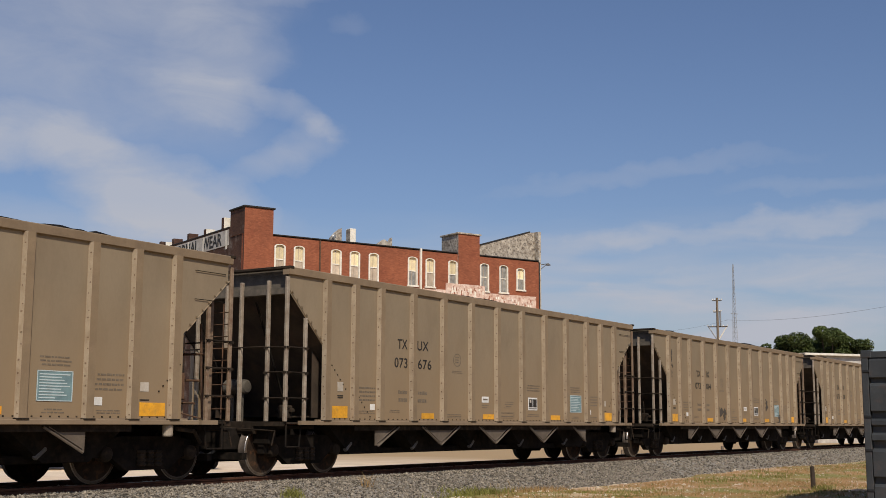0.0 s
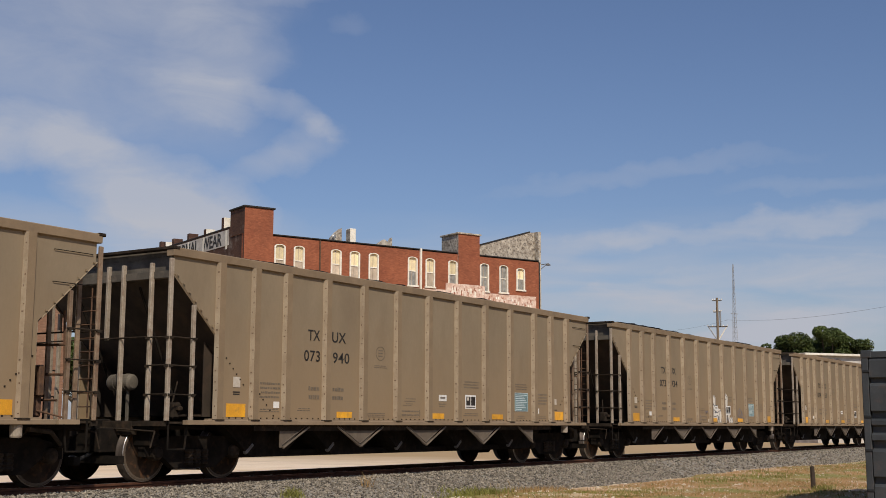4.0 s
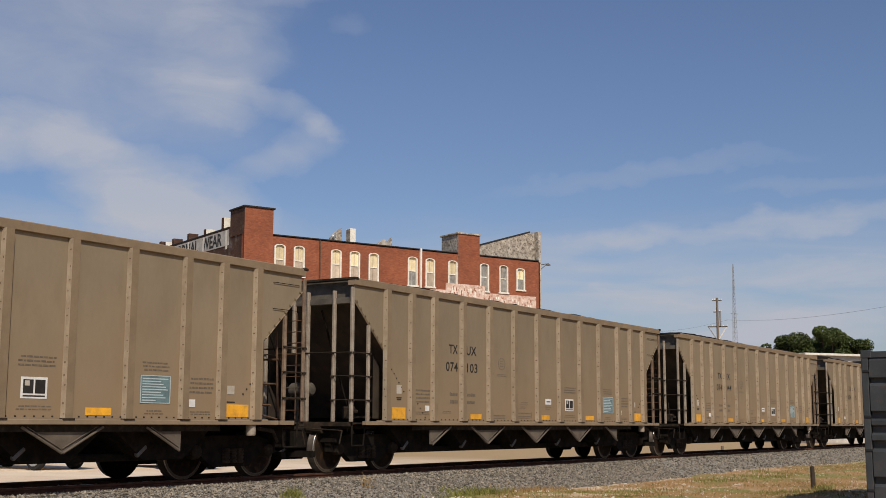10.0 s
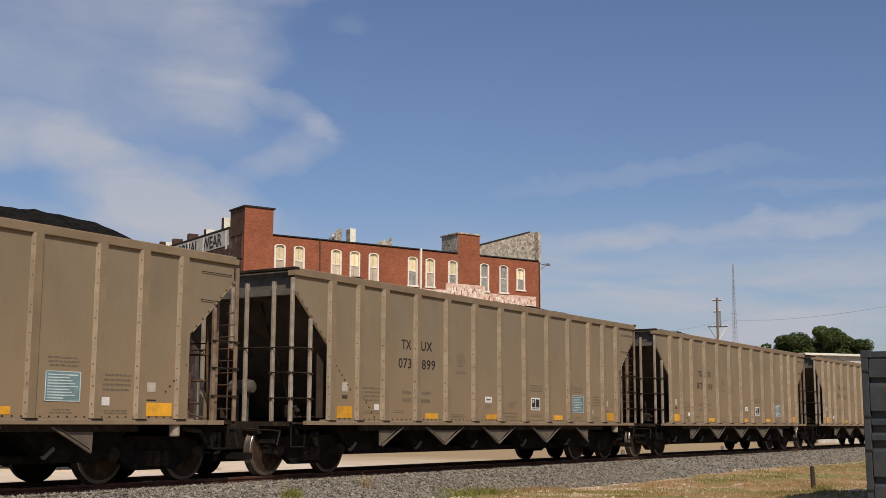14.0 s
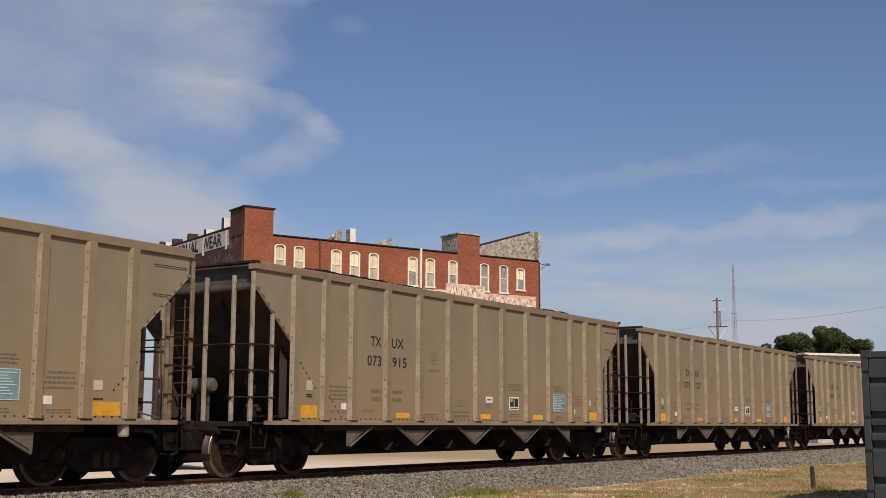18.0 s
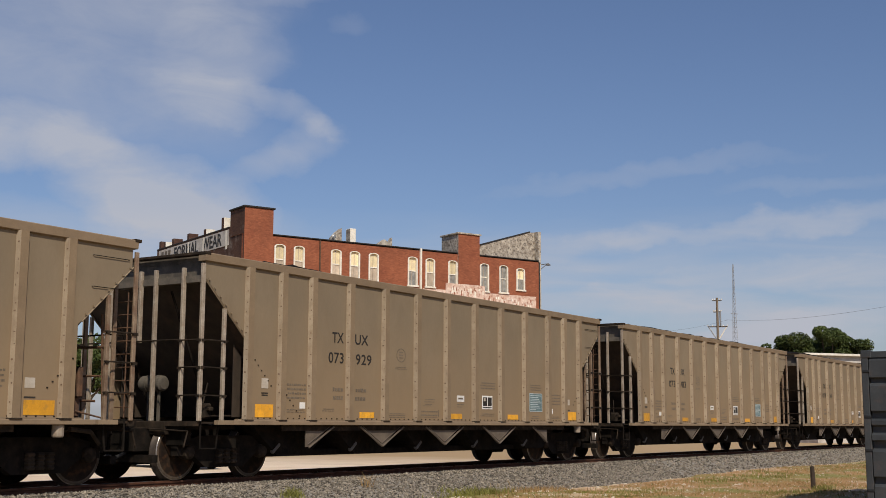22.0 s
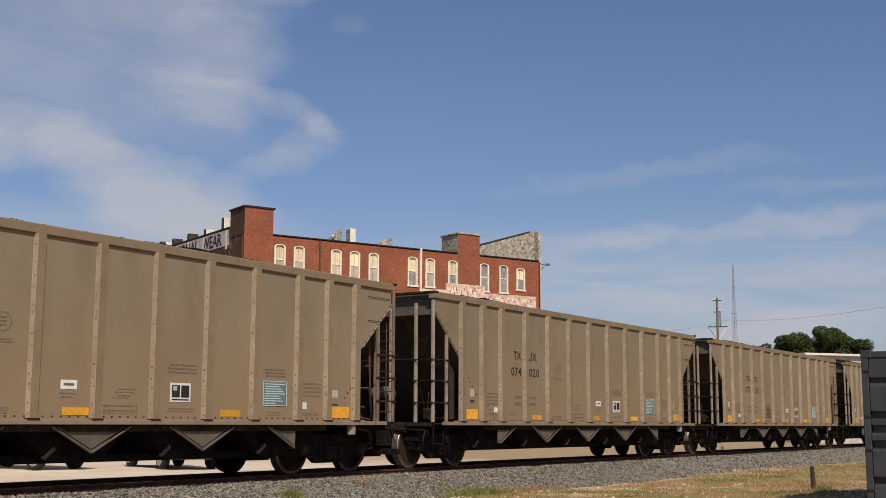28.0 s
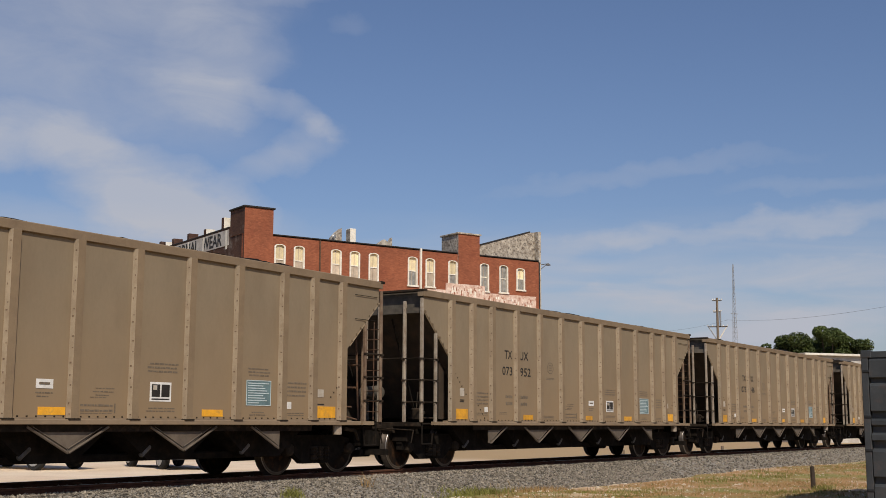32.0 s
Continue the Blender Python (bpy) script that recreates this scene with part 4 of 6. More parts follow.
    box(bm, CAR - 1.3, CAR - 1.2, -1.1, -0.95, 1.3, 1.75, 0.02)
    part("brake_valve", bm, M["rust"], car)
    # bracket under the sill
    bm = bm_new()
    lathe(bm, [(-0.09, 0.075), (-0.07, 0.085), (0.07, 0.085), (0.09, 0.075)], (14.15, -HW + 0.02, SILL - 0.085), "z", 12)
    part("retainer_canister", bm, M["post"], car, "pale grey canister under the sill")
    bm = bm_new()
    rod(bm, (14.35, -HW + 0.02, SILL - 0.06), (14.8, -HW + 0.1, SILL - 0.10), 0.035, 8)
    rod(bm, (14.8, -HW + 0.1, SILL - 0.10), (15.1, -1.35, SILL - 0.28), 0.03, 8)
    part("train_pipe", bm, M["under"], car)
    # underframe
    # near-black tone carries the shade below the body
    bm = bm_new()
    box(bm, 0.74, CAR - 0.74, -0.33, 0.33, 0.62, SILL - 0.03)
    part("centre_sill", bm, M["shade_grime"], car)
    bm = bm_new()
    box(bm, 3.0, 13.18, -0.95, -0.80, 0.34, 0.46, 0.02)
    part("door_beam", bm, M["shade_grime"], car)
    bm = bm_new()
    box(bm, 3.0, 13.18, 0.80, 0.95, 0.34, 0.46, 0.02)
    part("door_beam", bm, M["shade_grime"], car)
    # added dark strip below the sill, as the sill's shadow on the hopper plates
    for s in (-1, 1):
        bm = bm_new()
        a, b = sorted((s * (HW - 0.008), s * (HW - 0.02)))
        box(bm, 2.75, 13.40, a, b, SILL - 0.10, SILL - 0.002)
        part("hopper_skirt", bm, M["under"], car)
    for n, bay in enumerate(BAYS):
        lo, hi = (0.05 if n == 0 else 0.70), (0.05 if n == 4 else 0.70)
        y = HW - 0.025
        for s in (-1, 1):
            bm = bm_new()
            a, b = sorted((s * y, s * (y - 0.02)))
            prism(bm, [(bay - lo, SILL + 0.01), (bay + hi, SILL + 0.01), (bay + 0.04, 0.515), (bay - 0.04, 0.515)], "y", a, b)
            for q in ([-1] if lo > 0.1 else []) + ([1] if hi > 0.1 else []):
                rod(bm, (bay + q * 0.72, s * (y + 0.03), SILL - 0.03), (bay + q * 0.01, s * (y + 0.03), 0.505), 0.019, 6)
                rod(bm, (bay + q * 0.61, s * (y + 0.01), SILL - 0.03), (bay + q * 0.01, s * (y + 0.01), 0.565), 0.010, 5)
            part("hopper_plate", bm, M["vplate"], car)
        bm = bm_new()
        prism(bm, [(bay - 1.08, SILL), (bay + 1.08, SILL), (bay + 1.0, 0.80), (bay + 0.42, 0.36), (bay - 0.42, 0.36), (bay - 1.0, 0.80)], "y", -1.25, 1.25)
        part("discharge_chute", bm, M["shade_grime"], car)
        bm = bm_new()
        lathe(bm, [(-0.12, 0.03), (-0.10, 0.045), (0.10, 0.045), (0.12, 0.03)], (0, 0, 0), "x", 10)
        ob = part("gate_latch", bm, M["latch"], car)
        ob.matrix_basis = pose(bay - 0.45, -1.22, 0.50, 0, -38, 0)
    # wheelsets
    bm = bm_new()
    rod(bm, (0, -1.05, 0), (0, 1.05, 0), 0.08, 12)
    axle_me = mesh_of("wheelset", bm, M["shade_grime"])
    bm = bm_new()
    lathe(bm, [(-0.066, 0.40), (-0.066, 0.444), (-0.054, 0.457), (0.052, 0.462), (0.060, 0.485), (0.072, 0.485), (0.072, 0.40), (0.045, 0.38), (0.01, 0.20), (0.05, 0.12), (0.05, 0.082), (-0.085, 0.082), (-0.085, 0.12), (-0.02, 0.22), (-0.035, 0.36)], (0, 0, 0), "y", 32, [3, 2, 1, 1, 1, 0, 0, 0, 0, 0, 0, 0, 0, 0])
    for v in bm.verts:
        if v.co.length < 0.3:
            v.co.x *= 1.03
    wheel_me = mesh_of("wheel", bm, [M["wheel"], M["tread"], M["rim"], M["rimface"]])
    for p in wheel_me.polygons:
        p.use_smooth = True
    axles = []
    for x in (1.03, 2.81, CAR - 2.81, CAR - 1.03):
        ob = part("wheelset", axle_me, None, car)
        ob.location = (x, 0, 0.457)
        for s in (-1, 1):
            w = part("wheel", wheel_me, None, ob)
            w.location = (0, s * 0.755, 0)
            if s > 0:
                w.rotation_euler = (0, 0, math.pi)
        axles.append(ob)
    # markings on the near side
    y0 = -HW - 0.006

    def plate(name, x0, x1, z0, z1, m, label, depth=0.006):
        bm = bm_new()
        box(bm, x0, x1, -HW - depth, -HW + 0.001, z0, z1)
        return part(name, bm, M[m], car, label)
    for x0, x1, z0, z1 in ((2.04, 2.50, 1.03, 1.25), (4.98, 5.44, 1.035, 1.145), (10.60, 11.08, 1.035, 1.145), (13.53, 14.05, 1.03, 1.235)):
        plate("reflector", x0, x1, z0, z1, "yellow", "yellow reflective strip")
    for x0, x1, z0, z1, m in ((2.19, 2.36, 1.52, 1.69, "greylabel"), (13.53, 13.70, 1.40, 1.54, "greylabel"), (3.21, 3.36, 1.19, 1.30, "white"), (12.63, 12.80, 1.18, 1.30, "white")):
        plate("label_plate", x0, x1, z0, z1, m, "small white label plate" if m == "white" else "faded pale label plate")
    for x0, x1, z in ((2.19, 2.36, 1.43), (2.20, 2.35, 1.395), (13.53, 13.72, 1.262)):
        plate("label_plate", x0, x1, z, z + 0.02, "ink", "thin dark label strip")
    inspection = plate("inspection_panel", 9.47, 9.91, 1.255, 1.55, "white", "black and white inspection panel")
    for x0, x1, z0, z1 in ((9.505, 9.675, 1.325, 1.515), (9.705, 9.875, 1.325, 1.515), (9.505, 9.875, 1.28, 1.30)):
        bm = bm_new()
        box(bm, x0, x1, -HW - 0.009, -HW - 0.005, z0, z1)
        part("panel_field", bm, M["ink"], inspection)
    bm = bm_new()
    box(bm, 9.53, 9.61, -HW - 0.011, -HW - 0.008, 1.43, 1.50)
    part("panel_mark", bm, M["greylabel"], inspection)
    sign = plate("notice_sign", 11.63, 12.25, 1.225, 1.65, "blue", "blue notice sign with pale lines")
    bm = bm_new()
    for a, b, c, d in ((11.63, 12.25, 1.225, 1.237), (11.63, 12.25, 1.638, 1.65), (11.63, 11.642, 1.225, 1.65), (12.238, 12.25, 1.225, 1.65)):
        box(bm, a, b, -HW - 0.010, -HW - 0.005, c, d)
    for k in range(9):
        box(bm, 11.67, 12.20 - 0.05 * ((k * 5) % 4) - (0.25 if k == 0 else 0), -HW - 0.010, -HW - 0.005, 1.262 + k * 0.041, 1.278 + k * 0.041)
    part("sign_text", bm, M["bluebar"], sign, kind="stuff")
    # unreadable stencilled lines
    rng = random.Random(8)
    for x0, x1, zb, k, h in ((2.84, 3.38, 1.36, 4, 0.036), (2.86, 3.36, 1.12, 2, 0.018), (3.84, 4.20, 1.15, 2, 0.016), (4.12, 4.46, 1.36, 2, 0.075), (4.83, 5.20, 1.36, 2, 0.075), (5.85, 6.5, 1.05, 3, 0.016), (6.10, 6.55, 2.00, 2, 0.016),
                             (9.40, 10.05, 1.70, 3, 0.028), (9.40, 10.00, 1.10, 2, 0.02), (11.65, 12.22, 1.72, 3, 0.026), (11.72, 12.12, 1.06, 2, 0.02), (12.66, 13.22, 1.40, 4, 0.034), (12.70, 13.15, 1.06, 2, 0.018)):
        bm = bm_new()
        for j in range(k):
            z = zb + j * h * 2.1
            x = x0 + rng.uniform(0, 0.06)
            while x < x1 - 0.03:
                w = rng.uniform(0.03, 0.11)
                box(bm, x, min(x + w, x1), -HW - 0.003, -HW, z, z + h * rng.uniform(0.75, 1.0))
                x += w + 0.016
        part("stencil_block", bm, M["stencil"], car, kind="stuff")
    bm = bm_new()
    for i in range(24):
        a, b = (i + 0.1) * math.tau / 24, (i + 0.9) * math.tau / 24
        prism(bm, [(6.34 + math.cos(t) * r * 1.15, 2.28 + math.sin(t) * r) for t, r in ((a, 0.122), (b, 0.122), (b, 0.138), (a, 0.138))], "y", -HW - 0.003, -HW)
    for z in (2.22, 2.275, 2.33):
        box(bm, 6.27, 6.41, -HW - 0.003, -HW, z, z + 0.02)
    part("round_stencil", bm, M["stencil"], car)
    for txt, x, z in (("TX", 4.1, 2.415), ("UX", 4.81, 2.415)):
        me, w = text_mesh("reporting_mark", txt, 0.272, M["ink"], 1.05, 0.92 if txt == "TX" else 1.08, bold=0.008)
        ob = part("reporting_mark", me, None, car)
        ob.location = (4.45 - w if txt == "TX" else x, -HW - 0.004, z)
    return car, axles


def coal_mesh(seed):
    """Coal heaped in the car: one or two mounds above the top chord, sloping to the sides."""
    rng = random.Random(seed)
    mounds = [(rng.uniform(2.2, 4.5), rng.uniform(1.6, 2.6), rng.uniform(0.0, 0.10)), (rng.uniform(9.0, 12.5), rng.uniform(1.8, 3.0), rng.uniform(0.0, 0.05))]
    if seed == 3:
        mounds = [(3.2, 1.6, 0.10), (12.3, 2.2, 0.26)]
    bm = bm_new()
    nx, ny = 72, 18
    grid = []
    for i in range(nx + 1):
        row = []
        for j in range(ny + 1):
            u, v = i / nx, j / ny
            x, y = 0.85 + u * (CAR - 1.7), -1.5 + v * 3.0
            h = 0.275 + 0.06 * noise.noise(Vector((x * 0.24, 4.0, seed * 1.7))) + sum(a * math.exp(-((x - c) / w) ** 2) for c, w, a in mounds)
            env = min(1, 6 * u, 6 * (1 - u))
            across = 1 - abs(2 * v - 1) ** 3.0
            edge = 3.685 + 0.04 * noise.noise(Vector((x * 0.33, 0.0, seed * 3.1))) * env - 0.14 * (1 - env)
            z = edge + (h - 0.17) * 1.15 * env * across + 0.04 * noise.noise(Vector((x * 2.2, y * 2.2, seed))) + 0.03 * noise.noise(Vector((x * 5, y * 5, seed)))
            row.append(bm.verts.new((x, y, z)))
        grid.append(row)
    for i in range(nx):
        for j in range(ny):
            bm.faces.new((grid[i][j], grid[i + 1][j], grid[i + 1][j + 1], grid[i][j + 1]))
    return mesh_of("coal_load", bm, M["coal"])


COAL = [coal_mesh(i) for i in range(6)]
CARS, AXLES = [], []


def build_train():
    car, axles = build_car()
    for k in range(len(NUMBERS)):
        c = car if k == 0 else copy_thing(car, pose(0, 0, 0))
        CARS.append(c)
    for k, c in enumerate(CARS):
        AXLES.append([o for o in c.children if o.name.startswith("wheelset")])
        add_number(c, NUMBERS[k])
        add_labels(c, NUMBERS[k])
        part("coal_load", COAL[3 if k + FIRST == 10 else (0, 1, 2, 4, 5)[(k * 3 + 1) % 5]], None, c, "heap of black coal")


build_train()


def sheet(name, outlines, m, car, depth, label=""):
    """Flat paint on the side sheet: outlines of (x, z) points."""
    bm = bm_new()
    for pts in outlines:
        prism(bm, pts, "y", -HW - depth, -HW - 0.0005)
    return part(name, bm, M[m], car, label)


def stroke(pts, w):
    out = []
    for (x0, z0), (x1, z1) in zip(pts, pts[1:]):
        d = Vector((x1 - x0, z1 - z0)).normalized() * w * 0.5
        n = Vector((-d.y, d.x))
        out.append([(x0 - d.x + n.x, z0 - d.y + n.y), (x1 + d.x + n.x, z1 + d.y + n.y), (x1 + d.x - n.x, z1 + d.y - n.y), (x0 - d.x - n.x, z0 - d.y - n.y)])
    return out


def build_graffiti():
    # white figures with dark outlines across three panels; drawn on a grid whose columns are the ribs
    c = CARS[4 - FIRST]
    us, xs = (33, 285, 510, 728, 924), (6.78, 7.90, 9.03, 10.16, 11.28)

    def g(pts):
        return [(float(np.interp(u, us, xs)), 0.885 + (341 + u * 0.012 - v) / (345 - u * 0.081)) for u, v in pts]
    seated = [(345, 45), (390, 35), (412, 65), (412, 138), (448, 140), (450, 168), (495, 182), (520, 205), (525, 245), (512, 300), (500, 325), (455, 322), (440, 290), (430, 262), (330, 262), (330, 315), (280, 318), (276, 280), (290, 258), (336, 250), (338, 120), (316, 126), (318, 105), (335, 90), (338, 60)]
    leaning = [(560, 40), (600, 34), (628, 60), (632, 90), (625, 150), (600, 152), (598, 200), (680, 228), (660, 250), (655, 285), (690, 258), (715, 270), (722, 325), (650, 328), (640, 290), (628, 240), (610, 240), (600, 325), (560, 325), (575, 240), (545, 245), (512, 322), (505, 300), (522, 250), (555, 200), (568, 140), (562, 90)]
    sheet("graffiti", [g(seated), g(leaning)], "graf", c, 0.0042, "white graffiti with dark outlines")
    ink = []
    for pts in ([(320, 126), (330, 100), (342, 72), (350, 50), (385, 42), (406, 68), (407, 138)], [(407, 138), (388, 146), (374, 122), (362, 142), (370, 178), (374, 250)], [(380, 182), (440, 212), (495, 190), (520, 214), (522, 240)], [(376, 252), (420, 246), (444, 238), (458, 300), (468, 316), (476, 262), (470, 240), (488, 204)], [(504, 318), (512, 264), (522, 240)], [(330, 268), (308, 268), (298, 296), (308, 314)], [(414, 140), (448, 146), (446, 166)],
                [(566, 62), (596, 46), (616, 64), (622, 110), (614, 150)], [(562, 60), (569, 120), (560, 192), (526, 242), (514, 300)], [(592, 242), (572, 290), (573, 322)], [(600, 322), (606, 252), (624, 242), (640, 300), (650, 322)], [(664, 302), (690, 266), (711, 284), (714, 322)], [(600, 205), (640, 225), (670, 232)], [(600, 152), (590, 200)]):
        ink += stroke(g(pts), 0.026)
    ink.append(g([(386, 206), (398, 196), (432, 212), (410, 220)]))
    ink.append(g([(580, 84), (606, 84), (604, 92), (584, 92)]))
    ink.append(g([(446, 246), (462, 250), (460, 290), (450, 268)]))
    ink.append(g([(612, 260), (626, 256), (634, 306), (618, 290)]))
    sheet("graffiti", ink, "grafgrey", c, 0.0052, "dark graffiti outlines")
    tag = []
    for pts in ([(785, 262), (800, 232), (812, 262), (818, 228)], [(826, 262), (840, 214), (848, 258)], [(854, 258), (872, 228), (880, 264), (892, 240)], [(780, 240), (830, 266), (915, 280)], [(800, 222), (842, 190), (880, 224)], [(210, 205), (232, 184), (246, 206), (228, 222), (262, 190), (272, 214)], [(128, 232), (132, 270)]):
        tag += stroke(g(pts), 0.03)
    sheet("graffiti", tag, "grafblue", c, 0.004, "blue-grey scribbled tag")
    # black two-stroke tag
    c = CARS[6 - FIRST]
    sheet("graffiti", stroke([(11.56, 1.60), (11.68, 1.72), (12.22, 1.82)], 0.09) + stroke([(11.80, 1.74), (11.82, 1.08)], 0.07) + stroke([(12.08, 1.78), (12.02, 1.10), (12.3, 1.22), (12.4, 1.14)], 0.07), "ink", c, 0.012, "black sprayed tag over a blue sign")
    # dark smears
    c = CARS[1 - FIRST]
    rs = random.Random(6)
    for pts, n, w in (([(2.06, 2.42), (2.12, 2.75), (2.04, 2.95), (2.12, 3.1)], 22, 0.08), ([(6.02, 1.45), (6.12, 1.25), (6.3, 1.42), (6.45, 1.3), (6.58, 1.12), (6.5, 1.42)], 34, 0.10), ([(10.8, 1.48), (10.92, 1.55), (10.8, 1.62), (10.92, 1.7), (10.84, 1.76)], 22, 0.06), ([(12.15, 1.06), (12.3, 1.1), (12.26, 1.28)], 14, 0.07)):
        strokes = []
        for k in range(n):
            a = rs.randrange(len(pts) - 1)
            u = rs.random()
            x, z = (pts[a][q] + (pts[a + 1][q] - pts[a][q]) * u + rs.uniform(-0.05, 0.05) for q in (0, 1))
            strokes += stroke([(x, z), (x + rs.uniform(-0.09, 0.09), z + rs.uniform(-0.07, 0.07))], w * rs.uniform(0.4, 1.0))
        bm = bm_new()
        for k, q in enumerate(strokes):
            prism(bm, q, "y", -HW - 0.008 - 0.0002 * k, -HW - 0.0005)
        part("paint_smear", bm, M["smear"], c, "dark smeared paint", kind="stuff")
    # thin scrawled tag: rows of loops
    c = CARS[23 - FIRST]
    rng = random.Random(4)
    lines = []
    for x0, x1, z, r, k in ((6.05, 6.50, 1.58, 0.085, 4), (6.08, 6.62, 1.40, 0.075, 5), (6.06, 6.66, 1.24, 0.05, 5)):
        for q in range(k):
            cx, turn = x0 + (x1 - x0) * (q + 0.5) / k, rng.uniform(0, 6.28)
            w, h, span = rng.uniform(0.5, 0.8) * r, rng.uniform(0.8, 1.3) * r, rng.uniform(3.2, 5.6)
            lines += stroke([(cx + math.cos(turn + span * a / 9) * w, z + math.sin(turn + span * a / 9) * h) for a in range(10)], 0.018)
            lines += stroke([(cx + w, z - h), (cx + w * 0.6, z + h * rng.uniform(0.8, 1.5))], 0.018)
    lines += stroke([(6.08, 1.18), (6.40, 1.21), (6.72, 1.15)], 0.016)
    sheet("graffiti", lines, "smear", c, 0.004, "thin dark scrawled tag")


build_graffiti()


# ---- brick warehouse behind the rails ----
def wall_with_openings(bm, length, z0, z1, thick, openings):
    """A wall along x from 0 to length, its face at y = 0, with rectangular openings (x0, x1, za, zb) through it: one skin."""
    xs = sorted({0.0, length, *[v for o in openings for v in o[:2]]})
    zs = sorted({z0, z1, *[v for o in openings for v in o[2:]]})
    nx, nz = len(xs) - 1, len(zs) - 1

    def solid(i, k):
        if not (0 <= i < nx and 0 <= k < nz):
            return False
        x, z = (xs[i] + xs[i + 1]) / 2, (zs[k] + zs[k + 1]) / 2
        return not any(o[0] < x < o[1] and o[2] < z < o[3] for o in openings)
    V = {}

    def v(i, k, back):
        if (i, k, back) not in V:
            V[i, k, back] = bm.verts.new((xs[i], thick if back else 0.0, zs[k]))
        return V[i, k, back]
    for i in range(nx):
        for k in range(nz):
            if not solid(i, k):
                continue
            bm.faces.new((v(i, k, 0), v(i + 1, k, 0), v(i + 1, k + 1, 0), v(i, k + 1, 0)))
            bm.faces.new((v(i, k, 1), v(i, k + 1, 1), v(i + 1, k + 1, 1), v(i + 1, k, 1)))
            for a, b, di, dk in (((i, k), (i + 1, k), 0, -1), ((i + 1, k), (i + 1, k + 1), 1, 0), ((i + 1, k + 1), (i, k + 1), 0, 1), ((i, k + 1), (i, k), -1, 0)):
                if not solid(i + di, k + dk):
                    bm.faces.new((v(*b, 0), v(*a, 0), v(*a, 1), v(*b, 1)))


def add_window(parent, uc, z0, z1, w, blind, arched=True):
    """A double-hung window with white trim, arched head, meeting rail and sill."""
    bm = bm_new()
    t = 0.12
    spring = z1 - (0.20 if arched else 0.0)
    for a, b in ((uc - w / 2 - t * 0.6, uc - w / 2 + t * 0.4), (uc + w / 2 - t * 0.4, uc + w / 2 + t * 0.6)):
        box(bm, a, b, -0.05, 0.15, z0, spring)
    if arched:
        n = 8
        for i in range(n):
            a0, a1 = math.pi * i / n, math.pi * (i + 1) / n
            ro, ri = w / 2 + t * 0.6, w / 2 - t * 0.4
            prism(bm, [(uc + math.cos(a) * r, spring + math.sin(a) * r * 0.42) for a, r in ((a0, ro), (a1, ro), (a1, ri), (a0, ri))], "y", -0.05, 0.15)
    else:
        box(bm, uc - w / 2, uc + w / 2, -0.05, 0.15, z1 - t, z1)
    zm = (z0 + z1) / 2
    box(bm, uc - w / 2, uc + w / 2, 0.06, 0.14, zm - 0.04, zm + 0.04)
    win = part("window", bm, M["trim"], parent)
    bm = bm_new()
    box(bm, uc - 0.02, uc + 0.02, 0.085, 0.11, z0, z1 - 0.02)
    part("muntin", bm, M["blindlow"], win)
    bm = bm_new()
    box(bm, uc - w / 2 - 0.14, uc + w / 2 + 0.14, -0.10, 0.1, z0 - 0.13, z0)
    part("sill", bm, M["trim"], win)
    for a, b, m in ((zm + 0.04, z1 - 0.02, "blind" if blind > 0 else "skypane"), (z0, zm - 0.04, "blindlow" if blind > 1 else "skypane")):
        bm = bm_new()
        box(bm, uc - w / 2 + 0.03, uc + w / 2 - 0.03, 0.11, 0.13, a, b)
        part("pane", bm, M[m], win)
    if arched:
        bm = bm_new()
        ro = w / 2 + 0.1
        pts = [(uc - ro, z1 + 0.06), (uc - ro, spring)] + [(uc - math.cos(math.pi * i / 8) * ro, spring + math.sin(math.pi * i / 8) * ro * 0.42) for i in range(9)] + [(uc + ro, spring), (uc + ro, z1 + 0.06)]
        prism(bm, [(uc - ro, z1 + 0.08)] + pts[2:7] + [(uc, z1 + 0.08)], "y", -0.004, 0.1)
        prism(bm, [(uc, z1 + 0.08)] + pts[6:11] + [(uc + ro, z1 + 0.08)], "y", -0.004, 0.1)
        part("arch_brick", bm, M["brick"], win)


